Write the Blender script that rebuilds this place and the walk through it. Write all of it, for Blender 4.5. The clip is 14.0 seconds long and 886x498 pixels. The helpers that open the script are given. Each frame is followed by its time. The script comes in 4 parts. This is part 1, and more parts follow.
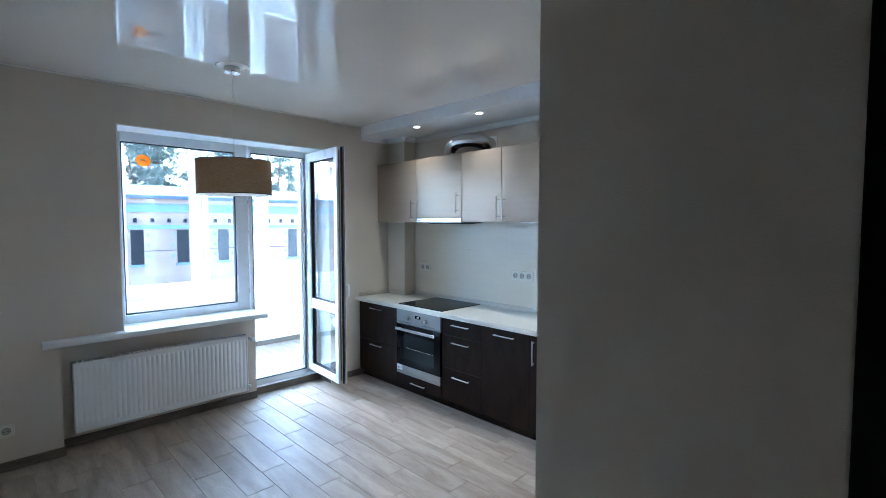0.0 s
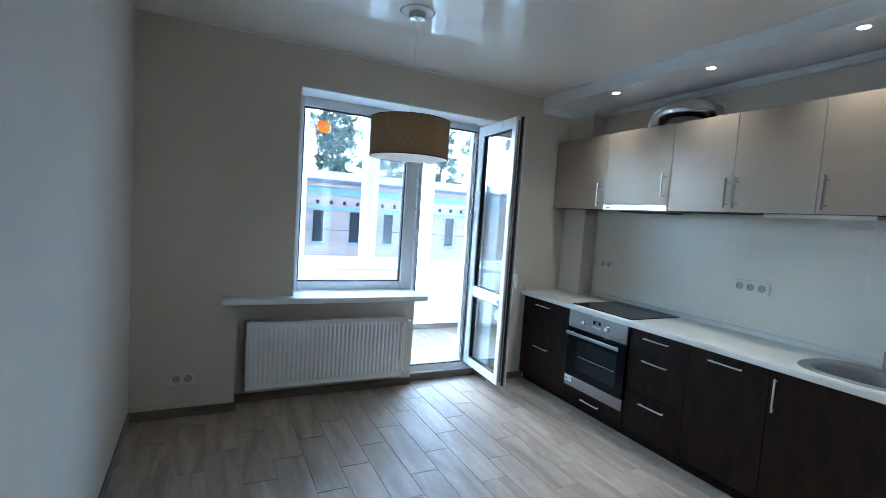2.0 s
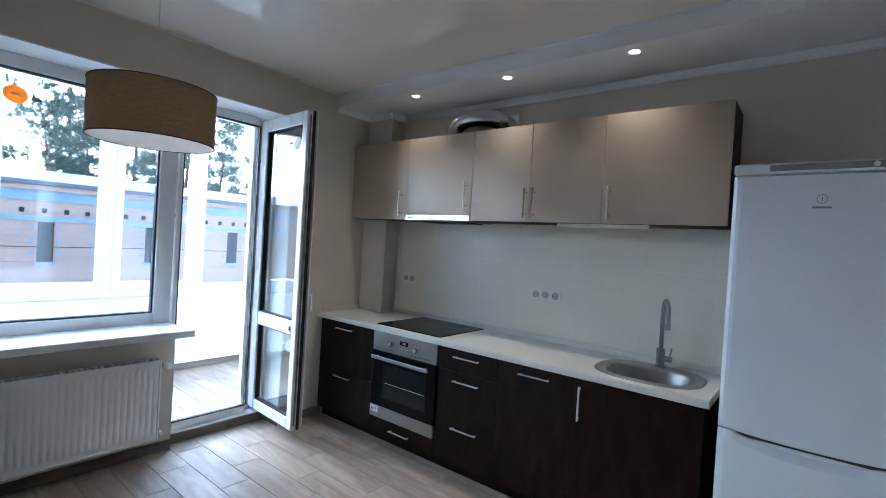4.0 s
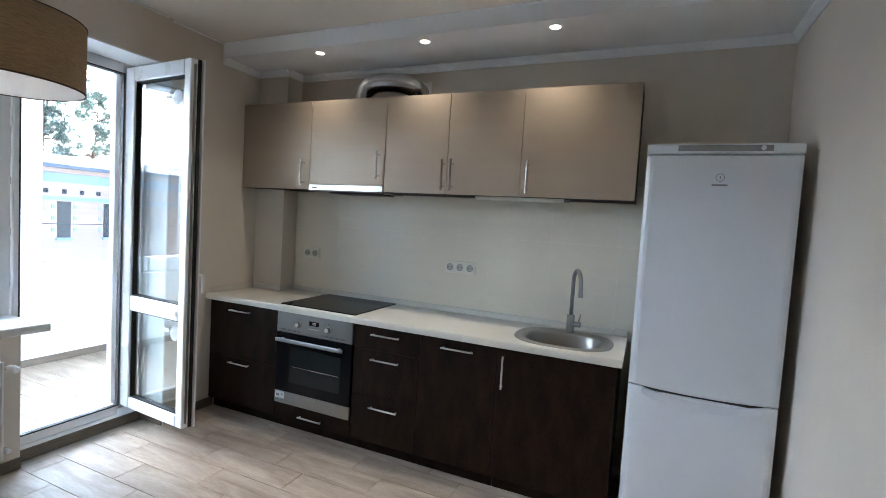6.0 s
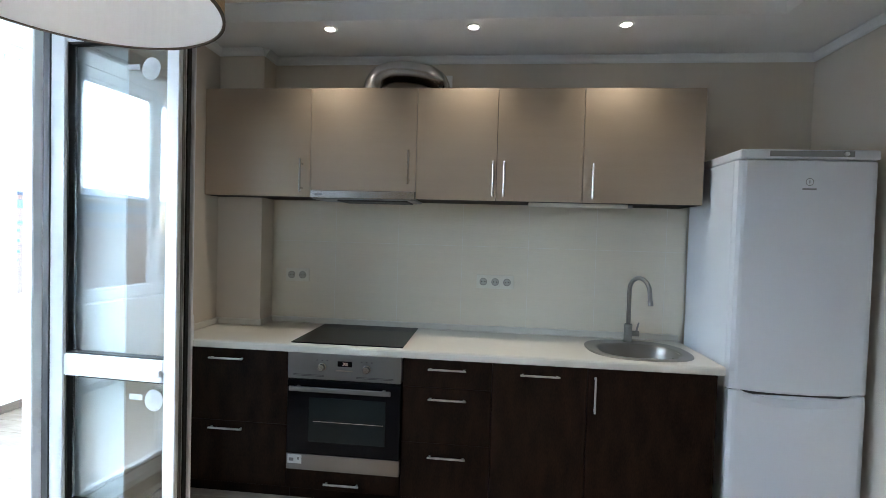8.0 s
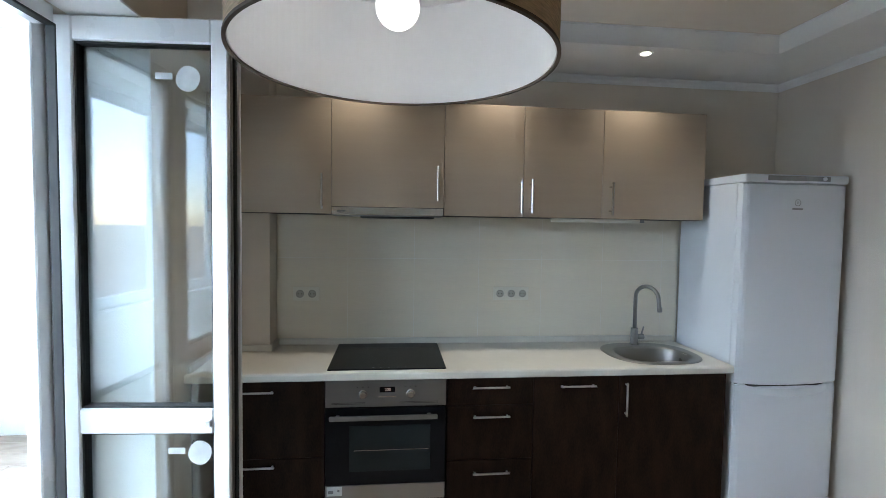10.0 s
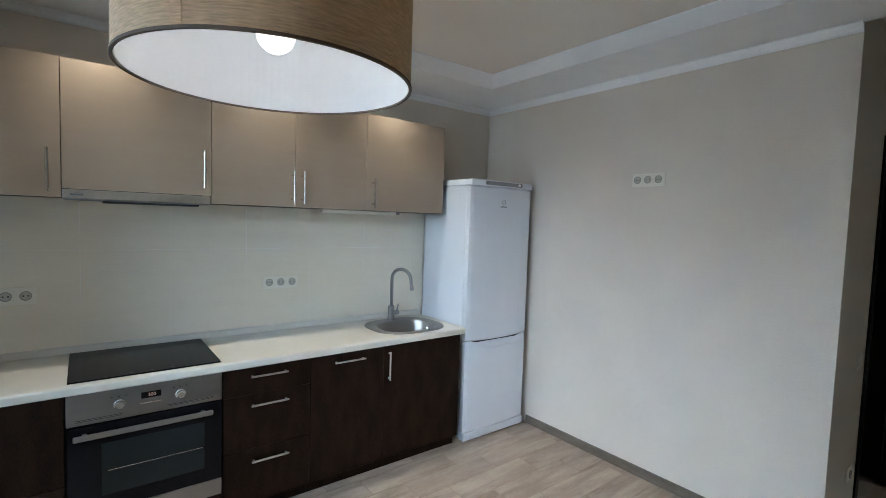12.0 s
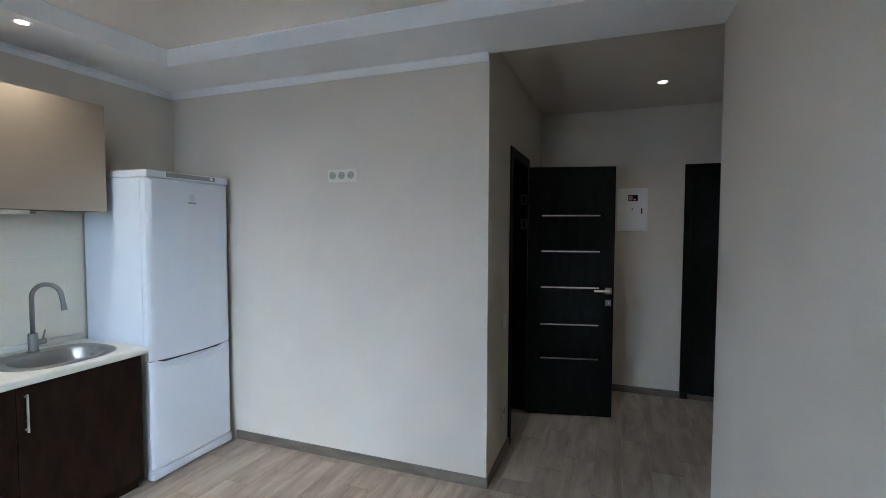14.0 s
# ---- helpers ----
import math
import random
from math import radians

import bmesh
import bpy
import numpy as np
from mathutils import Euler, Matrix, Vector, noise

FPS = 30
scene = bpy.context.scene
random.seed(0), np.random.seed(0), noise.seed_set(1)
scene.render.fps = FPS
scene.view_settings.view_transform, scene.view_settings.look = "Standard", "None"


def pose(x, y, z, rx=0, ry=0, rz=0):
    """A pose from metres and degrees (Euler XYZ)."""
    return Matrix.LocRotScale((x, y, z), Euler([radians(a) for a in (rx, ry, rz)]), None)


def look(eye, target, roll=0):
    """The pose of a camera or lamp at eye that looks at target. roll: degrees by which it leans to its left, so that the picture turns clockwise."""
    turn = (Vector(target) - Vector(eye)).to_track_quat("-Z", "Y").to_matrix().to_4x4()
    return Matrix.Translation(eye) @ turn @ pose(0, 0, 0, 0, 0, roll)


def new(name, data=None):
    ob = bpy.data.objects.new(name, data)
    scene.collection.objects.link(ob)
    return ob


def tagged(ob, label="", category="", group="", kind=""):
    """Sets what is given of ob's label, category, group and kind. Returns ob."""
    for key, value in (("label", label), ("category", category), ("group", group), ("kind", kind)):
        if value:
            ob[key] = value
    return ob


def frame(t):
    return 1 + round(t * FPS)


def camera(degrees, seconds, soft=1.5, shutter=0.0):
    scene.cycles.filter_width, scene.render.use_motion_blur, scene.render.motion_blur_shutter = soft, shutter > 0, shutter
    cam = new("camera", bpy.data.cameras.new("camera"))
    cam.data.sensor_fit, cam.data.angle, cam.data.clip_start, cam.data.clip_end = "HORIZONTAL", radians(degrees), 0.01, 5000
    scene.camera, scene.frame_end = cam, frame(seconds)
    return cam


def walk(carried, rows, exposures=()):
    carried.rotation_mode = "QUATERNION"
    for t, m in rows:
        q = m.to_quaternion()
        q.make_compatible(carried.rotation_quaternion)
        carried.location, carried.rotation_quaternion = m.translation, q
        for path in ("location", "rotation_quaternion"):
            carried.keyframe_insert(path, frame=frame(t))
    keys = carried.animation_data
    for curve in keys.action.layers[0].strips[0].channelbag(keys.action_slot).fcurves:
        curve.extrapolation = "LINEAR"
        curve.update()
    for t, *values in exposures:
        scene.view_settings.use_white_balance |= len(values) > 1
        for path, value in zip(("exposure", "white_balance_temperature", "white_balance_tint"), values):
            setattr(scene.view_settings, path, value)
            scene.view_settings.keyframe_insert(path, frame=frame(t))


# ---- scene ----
cam = camera(87.0, 14.0, soft=0.8)
PATH = [
    (0, (0.318, 0.426, 1.587), (-1.102, 1.831, 1.478), -0.0),
    (0.5, (0.268, 0.377, 1.53), (-1.318, 1.591, 1.416), 0.8),
    (1, (0.182, 0.363, 1.489), (-1.483, 1.465, 1.366), 2.2),
    (1.5, (-0.026, 0.469, 1.446), (-1.748, 1.476, 1.303), 3.3),
    (2, (-0.256, 0.604, 1.459), (-2.042, 1.493, 1.317), 3.9),
    (2.5, (-0.489, 0.716, 1.454), (-2.225, 1.701, 1.334), 4.7),
    (3, (-0.622, 0.807, 1.467), (-2.227, 1.997, 1.371), 4.5),
    (3.5, (-0.64, 0.853, 1.467), (-2.061, 2.26, 1.42), 4.0),
    (4, (-0.655, 0.874, 1.437), (-1.907, 2.433, 1.412), 3.5),
    (4.2, (-0.657, 0.87, 1.414), (-1.856, 2.471, 1.39), 3.4),
    (6.3, (-1.073, 0.835, 1.433), (-1.769, 2.707, 1.324), 3.2),
    (6.5, (-1.197, 0.834, 1.414), (-1.814, 2.735, 1.339), 3.0),
    (7, (-1.528, 0.819, 1.428), (-1.973, 2.768, 1.367), 2.6),
    (7.5, (-1.804, 0.841, 1.398), (-2.104, 2.817, 1.333), 2.0),
    (8, (-2.097, 0.905, 1.401), (-2.293, 2.894, 1.346), 1.7),
    (8.2, (-2.22, 0.913, 1.389), (-2.382, 2.906, 1.346), 1.7),
    (10.3, (-2.915, 0.921, 1.561), (-2.585, 2.891, 1.454), 0.6),
    (10.5, (-3.018, 0.894, 1.565), (-2.598, 2.847, 1.455), 0.4),
    (11, (-3.108, 0.821, 1.551), (-2.485, 2.718, 1.438), 0.6),
    (11.5, (-3.093, 0.814, 1.546), (-2.224, 2.612, 1.44), 1.2),
    (12, (-3.036, 0.798, 1.554), (-1.817, 2.378, 1.432), 1.9),
    (12.5, (-2.953, 0.726, 1.557), (-1.405, 1.987, 1.444), 2.3),
    (13, (-2.899, 0.685, 1.542), (-1.15, 1.651, 1.455), 1.6),
    (13.5, (-2.877, 0.663, 1.542), (-1.023, 1.408, 1.45), 0.8),
    (14, (-2.878, 0.678, 1.52), (-1.004, 1.371, 1.425), 0.2),
]
EXPOSURES = [(0, 5.18, 5230, 3), (1.0, 4.96, 5180, 1), (1.5, 4.96, 5130, -1), (2, 4.86, 5280, 0), (2.5, 4.66, 5530, 4), (3, 4.56, 5580, 6), (4, 4.61, 5680, 8), (6.5, 4.91, 6430, 8), (8, 4.84, 6380, 6), (10.5, 4.78, 6330, 6), (11, 4.93, 6430, 6), (12, 5.09, 6180, 5), (13, 5.24, 5930, 5), (14, 5.19, 5930, 5)]
walk(cam, [(t, look(eye, target, roll)) for t, eye, target, roll in PATH], EXPOSURES)

# world: bright hazy sky; one wide sun lamp over the pines, facing the window, stands in for skylight
world = bpy.data.worlds.new("sky_world")
scene.world = world
world.use_nodes = True
wn = world.node_tree.nodes
sky = wn.new("ShaderNodeTexSky")
sky.sky_type = "NISHITA"
sky.sun_disc = False
sky.sun_elevation = radians(29)
sky.sun_rotation = radians(-95)
sky.dust_density = 1.5
sky.air_density = 0.6
wn["Background"].inputs["Strength"].default_value = 0.05
world.node_tree.links.new(sky.outputs["Color"], wn["Background"].inputs["Color"])
sun = new("sun", bpy.data.lights.new("sun", "SUN"))
sun.data.energy, sun.data.angle, sun.data.color = 1.3, radians(95), (0.55, 0.755, 1.0)
sun.matrix_world = look((-49.8, -4, 50 * math.tan(radians(29))), (0, 0, 0))

SPOT_WATTS, PENDANT_WATTS = 0.66, 0.24          # the ceiling spotlights and the pendant's bulb

# ---------------------------------------------------------------- materials
def material(name, color, rough=0.5, metal=0.0, vary=0.06, scale=6.0, fine=120.0, bump=0.05, stretch=(1, 1, 1), coat=0.0, spec=0.5, rough_vary=0.08):
    """A surface with variation at two scales and a fine relief, in metres of the object's own space."""
    m = bpy.data.materials.new(name)
    m.use_nodes = True
    n, ln = m.node_tree.nodes, m.node_tree.links
    b = n["Principled BSDF"]
    co = n.new("ShaderNodeTexCoord")
    mp = n.new("ShaderNodeMapping")
    mp.inputs["Scale"].default_value = stretch
    ln.new(co.outputs["Object"], mp.inputs["Vector"])
    big, small = n.new("ShaderNodeTexNoise"), n.new("ShaderNodeTexNoise")
    big.inputs["Scale"].default_value, small.inputs["Scale"].default_value = scale, fine
    big.inputs["Detail"].default_value = 4
    for t in (big, small):
        ln.new(mp.outputs["Vector"], t.inputs["Vector"])
    mix = n.new("ShaderNodeMix")
    mix.data_type = "FLOAT"
    mix.inputs["Factor"].default_value = 0.4
    ln.new(big.outputs["Fac"], mix.inputs["A"])
    ln.new(small.outputs["Fac"], mix.inputs["B"])
    ramp = n.new("ShaderNodeValToRGB")
    lo = [max(0, c * (1 - 2 * vary)) for c in color]
    hi = [min(1, c * (1 + 2 * vary)) for c in color]
    ramp.color_ramp.elements[0].position, ramp.color_ramp.elements[1].position = 0.3, 0.7
    ramp.color_ramp.elements[0].color, ramp.color_ramp.elements[1].color = (*lo, 1), (*hi, 1)
    ln.new(mix.outputs["Result"], ramp.inputs["Fac"])
    ln.new(ramp.outputs["Color"], b.inputs["Base Color"])
    rr = n.new("ShaderNodeMapRange")
    rr.inputs["To Min"].default_value, rr.inputs["To Max"].default_value = max(0.02, rough - rough_vary), min(1, rough + rough_vary)
    ln.new(big.outputs["Fac"], rr.inputs["Value"])
    ln.new(rr.outputs["Result"], b.inputs["Roughness"])
    b.inputs["Metallic"].default_value = metal
    b.inputs["Specular IOR Level"].default_value = spec
    b.inputs["Coat Weight"].default_value = coat
    b.inputs["Coat Roughness"].default_value = 0.08
    if bump:
        bp = n.new("ShaderNodeBump")
        bp.inputs["Strength"].default_value = bump
        bp.inputs["Distance"].default_value = 0.004
        ln.new(small.outputs["Fac"], bp.inputs["Height"])
        ln.new(bp.outputs["Normal"], b.inputs["Normal"])
    return m


def glass_material(name, tint=(0.97, 0.99, 0.98), rough=0.0, ior=1.45):
    m = bpy.data.materials.new(name)
    m.use_nodes = True
    b = m.node_tree.nodes["Principled BSDF"]
    b.inputs["Base Color"].default_value = (*tint, 1)
    b.inputs["Roughness"].default_value = rough
    b.inputs["Transmission Weight"].default_value = 1.0
    b.inputs["IOR"].default_value = ior
    return m


def glow_material(name, color, strength):
    m = bpy.data.materials.new(name)
    m.use_nodes = True
    b = m.node_tree.nodes["Principled BSDF"]
    b.inputs["Base Color"].default_value = (0.8, 0.8, 0.8, 1)
    b.inputs["Emission Color"].default_value = (*color, 1)
    b.inputs["Emission Strength"].default_value = strength
    return m


def thin_material(name, color, through_share, weave=False, even=False):
    """A thin sheet that lets some light through; weave adds the threads of a cloth."""
    m = bpy.data.materials.new(name)
    m.use_nodes = True
    n, ln = m.node_tree.nodes, m.node_tree.links
    b, out = n["Principled BSDF"], n["Material Output"]
    b.inputs["Roughness"].default_value = 0.85 if weave else 0.5
    co = n.new("ShaderNodeTexCoord")
    mp = n.new("ShaderNodeMapping")
    mp.inputs["Scale"].default_value = (1, 1, 11) if weave else (1, 1, 1)
    ln.new(co.outputs["Object"], mp.inputs["Vector"])
    t = n.new("ShaderNodeTexNoise")
    t.inputs["Scale"].default_value, t.inputs["Detail"].default_value = (44, 6) if weave else (30, 2)
    ln.new(mp.outputs["Vector"], t.inputs["Vector"])
    ramp = n.new("ShaderNodeValToRGB")
    k = 0.22 if weave else 0.008 if even else 0.06
    ramp.color_ramp.elements[0].position, ramp.color_ramp.elements[1].position = 0.3, 0.7
    ramp.color_ramp.elements[0].color = (*[c * (1 - k) for c in color], 1)
    ramp.color_ramp.elements[1].color = (*[min(1, c * (1 + k)) for c in color], 1)
    ln.new(t.outputs["Fac"], ramp.inputs["Fac"])
    ln.new(ramp.outputs["Color"], b.inputs["Base Color"])
    if weave:
        bp = n.new("ShaderNodeBump")
        bp.inputs["Strength"].default_value, bp.inputs["Distance"].default_value = 0.4, 0.002
        ln.new(t.outputs["Fac"], bp.inputs["Height"])
        ln.new(bp.outputs["Normal"], b.inputs["Normal"])
    tr = n.new("ShaderNodeBsdfTranslucent")
    ln.new(ramp.outputs["Color"], tr.inputs["Color"])
    mix = n.new("ShaderNodeMixShader")
    mix.inputs["Fac"].default_value = through_share
    ln.new(b.outputs[0], mix.inputs[1])
    ln.new(tr.outputs[0], mix.inputs[2])
    ln.new(mix.outputs[0], out.inputs["Surface"])
    return m


WALL = material("warm_grey_wallpaper", (0.69, 0.615, 0.525), 0.75, vary=0.022, scale=3, fine=260, bump=0.45)
WHITE_PAINT = material("white_paint", (0.88, 0.88, 0.87), 0.6, vary=0.015, fine=80, bump=0.06)
STRETCH_CEILING = material("glossy_stretch_ceiling", (0.84, 0.755, 0.65), 0.02, vary=0.01, scale=1.2, fine=5, bump=0.0, spec=0.9, rough_vary=0.0)
PVC = material("white_pvc", (0.91, 0.915, 0.92), 0.28, vary=0.01, bump=0.0, rough_vary=0.02)
GLASS = glass_material("window_glass", (0.86, 0.90, 0.92))
OUTER_GLASS = glass_material("balcony_glass", (0.90, 0.905, 0.91))
COATED_GLASS = glass_material("coated_door_glass", (0.93, 0.955, 0.945), ior=1.6)
SEAL = material("black_rubber", (0.02, 0.02, 0.02), 0.6, vary=0.1)
def plank_material(name):
    """Glazed wood-look tile: streaks along the plank, each plank with its own tone and cut."""
    m = bpy.data.materials.new(name)
    m.use_nodes = True
    n, ln = m.node_tree.nodes, m.node_tree.links
    b = n["Principled BSDF"]
    co, info = n.new("ShaderNodeTexCoord"), n.new("ShaderNodeObjectInfo")
    off = n.new("ShaderNodeVectorMath")
    off.operation = "MULTIPLY_ADD"
    comb = n.new("ShaderNodeCombineXYZ")
    for k in "XYZ":
        ln.new(info.outputs["Random"], comb.inputs[k])
    off.inputs[1].default_value = (37.0, 91.0, 13.0)
    ln.new(comb.outputs[0], off.inputs[0])
    ln.new(co.outputs["Object"], off.inputs[2])
    mp = n.new("ShaderNodeMapping")
    mp.inputs["Scale"].default_value = (1.6, 9.0, 1.0)
    ln.new(off.outputs[0], mp.inputs["Vector"])
    big, small = n.new("ShaderNodeTexNoise"), n.new("ShaderNodeTexNoise")
    big.inputs["Scale"].default_value, big.inputs["Detail"].default_value, big.inputs["Distortion"].default_value = 1.3, 6, 0.7
    small.inputs["Scale"].default_value, small.inputs["Detail"].default_value = 14, 5
    for t in (big, small):
        ln.new(mp.outputs["Vector"], t.inputs["Vector"])
    mix = n.new("ShaderNodeMix")
    mix.data_type = "FLOAT"
    mix.inputs["Factor"].default_value = 0.3
    ln.new(big.outputs["Fac"], mix.inputs["A"])
    ln.new(small.outputs["Fac"], mix.inputs["B"])
    ramp = n.new("ShaderNodeValToRGB")
    e = ramp.color_ramp.elements
    e[0].position, e[0].color = 0.30, (0.225, 0.168, 0.124, 1)
    e[1].position, e[1].color = 0.70, (0.50, 0.41, 0.33, 1)
    mid = e.new(0.48)
    mid.color = (0.355, 0.278, 0.216, 1)
    ln.new(mix.outputs["Result"], ramp.inputs["Fac"])
    hsv = n.new("ShaderNodeHueSaturation")
    mr = n.new("ShaderNodeMapRange")
    mr.inputs["To Min"].default_value, mr.inputs["To Max"].default_value = 0.92, 1.08
    ln.new(info.outputs["Random"], mr.inputs["Value"])
    ln.new(mr.outputs["Result"], hsv.inputs["Value"])
    ln.new(ramp.outputs["Color"], hsv.inputs["Color"])
    ln.new(hsv.outputs["Color"], b.inputs["Base Color"])
    rr = n.new("ShaderNodeMapRange")
    rr.inputs["To Min"].default_value, rr.inputs["To Max"].default_value = 0.42, 0.58
    ln.new(small.outputs["Fac"], rr.inputs["Value"])
    ln.new(rr.outputs["Result"], b.inputs["Roughness"])
    bp = n.new("ShaderNodeBump")
    bp.inputs["Strength"].default_value, bp.inputs["Distance"].default_value = 0.12, 0.002
    ln.new(small.outputs["Fac"], bp.inputs["Height"])
    ln.new(bp.outputs["Normal"], b.inputs["Normal"])
    return m


TILE_FLOOR = plank_material("wood_look_tile")
GROUT = material("grey_grout", (0.46, 0.42, 0.37), 0.85, vary=0.08, bump=0.2)
BASE_TILE = material("wood_look_skirting", (0.17, 0.135, 0.105), 0.4, vary=0.18, scale=3, fine=30, stretch=(2, 2, 9))
DARK_WOOD = material("dark_brown_veneer", (0.0150, 0.0070, 0.0040), 0.50, vary=0.38, scale=5, fine=60, bump=0.05, stretch=(3, 3, 1), spec=0.10)
CHAMPAGNE = material("champagne_front", (0.41, 0.332, 0.258), 0.36, metal=0.35, vary=0.016, scale=4, fine=90, bump=0.10, stretch=(0.4, 0.4, 7), rough_vary=0.03)
WORKTOP = material("cream_worktop", (0.66, 0.62, 0.545), 0.32, vary=0.02, scale=20, fine=300, bump=0.0, rough_vary=0.02)
SPLASH = material("pale_splash_tile", (0.78, 0.71, 0.58), 0.20, vary=0.02, scale=2, fine=60, bump=0.22, stretch=(0.3, 1, 5), rough_vary=0.03)
STEEL = material("brushed_steel", (0.28, 0.275, 0.27), 0.32, metal=1.0, vary=0.015, fine=300, bump=0.0, stretch=(1, 1, 8), rough_vary=0.03)
CHROME = material("satin_chrome", (0.60, 0.59, 0.575), 0.24, metal=1.0, vary=0.02, bump=0.0)
POLISHED = material("polished_steel", (0.50, 0.49, 0.48), 0.06, metal=1.0, vary=0.02, bump=0.0, rough_vary=0.02)
PULL_METAL = material("bright_satin_metal", (0.76, 0.75, 0.73), 0.36, metal=1.0, vary=0.02, bump=0.0)
STEEL_DARK = material("dull_steel", (0.33, 0.32, 0.305), 0.42, metal=1.0, vary=0.02, fine=200, bump=0.0, rough_vary=0.03)
SPLASH_GROUT = material("pale_grout", (0.80, 0.765, 0.70), 0.8, vary=0.03, bump=0.1)
BLACK_GLASS = material("black_glass", (0.006, 0.006, 0.007), 0.06, vary=0.1, bump=0.0, rough_vary=0.02, spec=0.1)
FRIDGE_WHITE = material("white_enamel", (0.70, 0.72, 0.755), 0.30, vary=0.01, scale=3, fine=200, bump=0.02, rough_vary=0.03)
SOCKET_WHITE = material("ivory_plastic", (0.76, 0.72, 0.615), 0.4, vary=0.01, bump=0.0)
BLACK_DOOR = material("black_wenge_veneer", (0.008, 0.0084, 0.0072), 0.45, vary=0.3, scale=4, fine=50, bump=0.08, stretch=(6, 6, 1), spec=0.12)
GREY_PLASTIC = material("grey_plastic", (0.25, 0.25, 0.25), 0.4, vary=0.03, bump=0.0)
# the ivory plastic darkened: shade inside the socket wells, put into the colour
SOCKET_SHADE = material("ivory_well_shaded", (0.46, 0.425, 0.355), 0.5, vary=0.02, bump=0.0)
GREY_LINE = material("grey_ring", (0.24, 0.225, 0.19), 0.5, vary=0.02, bump=0.0)
# dark plastic parts; also paints the shade in the fridge grip and socket holes
DARK_HOLE = material("dark_plastic_and_shade", (0.03, 0.03, 0.03), 0.5, vary=0.05, bump=0.0)

LINEN = thin_material("brown_linen", (0.60, 0.44, 0.28), 0.5, weave=True)
SHADE_WHITE = thin_material("white_shade_lining", (0.84, 0.84, 0.84), 0.45, even=True)
DUCT = material("aluminium_duct", (0.62, 0.61, 0.60), 0.26, metal=1.0, vary=0.06, fine=90, bump=0.1)
SIDING = material("pinkish_siding", (0.62, 0.43, 0.33), 0.8, vary=0.10, scale=0.8, fine=8, bump=0.1, stretch=(1, 0.3, 3))
BLUE_TRIM = material("blue_grey_trim", (0.33, 0.47, 0.60), 0.7, vary=0.1, scale=1, fine=10)
ROOF_METAL = material("grey_blue_roof", (0.16, 0.19, 0.24), 0.5, vary=0.1, scale=0.5, fine=6)
DARK_PANE = material("dark_window_pane", (0.02, 0.022, 0.027), 0.4, vary=0.1, bump=0.0, spec=0.2)
BARK = material("pine_bark", (0.17, 0.09, 0.055), 0.9, vary=0.3, scale=3, fine=30, bump=0.6, stretch=(1, 1, 0.3))
NEEDLES = material("pine_needles", (0.16, 0.21, 0.15), 0.8, vary=0.35, scale=1.2, fine=20, bump=0.0)
ORANGE = thin_material("orange_sticker", (0.95, 0.42, 0.10), 0.75)
PAPER = thin_material("white_sticker", (0.74, 0.75, 0.74), 0.4)
LAMP_ON = glow_material("lit_diffuser", (1.0, 0.93, 0.82), 1.0)
BULB_ON = glow_material("lit_bulb", (1.0, 0.94, 0.88), 0.12)
DIGITS = glow_material("orange_digits", (1.0, 0.28, 0.02), 0.008)
RED_LED = glow_material("red_led", (1.0, 0.05, 0.02), 0.05)


# ---------------------------------------------------------------- building helpers
INVERSE = {}


def link_mesh(name, bm, mat, parent=None, label="", smooth=False):
    me = bpy.data.meshes.new(name)
    bm.to_mesh(me)
    bm.free()
    me.materials.append(mat)
    if smooth:
        for p in me.polygons:
            p.use_smooth = True
    ob = new(name, me)
    if parent is not None:
        ob.parent = parent
        ob.matrix_parent_inverse = INVERSE.get(parent, Matrix.Identity(4))
    if label:
        ob["label"] = label
    return ob


def part(name, bm, mat, parent, label="", smooth=False):
    return link_mesh(name, bm, mat, parent, label, smooth)


def thing(name, at, label, category, group="", local=None, kind=""):
    """An Empty at the base of a thing. Its parts are given in world metres, or, with a pose in local, in its own."""
    ob = new(name)
    ob.empty_display_size = 0.1
    m = local if local is not None else Matrix.Translation(at)
    ob.matrix_world = m
    if local is None:
        INVERSE[ob] = m.inverted()
    return tagged(ob, label, category, group, kind)


def add_box(bm, x, y, z, bevel=0.0, segments=2):
    v = bmesh.ops.create_cube(bm, size=1.0, matrix=Matrix.LocRotScale(((x[0] + x[1]) / 2, (y[0] + y[1]) / 2, (z[0] + z[1]) / 2), None, (abs(x[1] - x[0]), abs(y[1] - y[0]), abs(z[1] - z[0]))))["verts"]
    if bevel:
        e = {e for w in v for e in w.link_edges}
        bmesh.ops.bevel(bm, geom=list(e), offset=bevel, segments=segments, affect="EDGES", profile=0.5)
    return bm


def box_bm(x, y, z, bevel=0.0, segments=2):
    return add_box(bmesh.new(), x, y, z, bevel, segments)


def boxes_bm(*boxes, bevel=0.0):
    bm = bmesh.new()
    for x, y, z in boxes:
        b = box_bm(x, y, z, bevel, 1)
        me = bpy.data.meshes.new("tmp")
        b.to_mesh(me)
        b.free()
        bm.from_mesh(me)
        bpy.data.meshes.remove(me)
    return bm


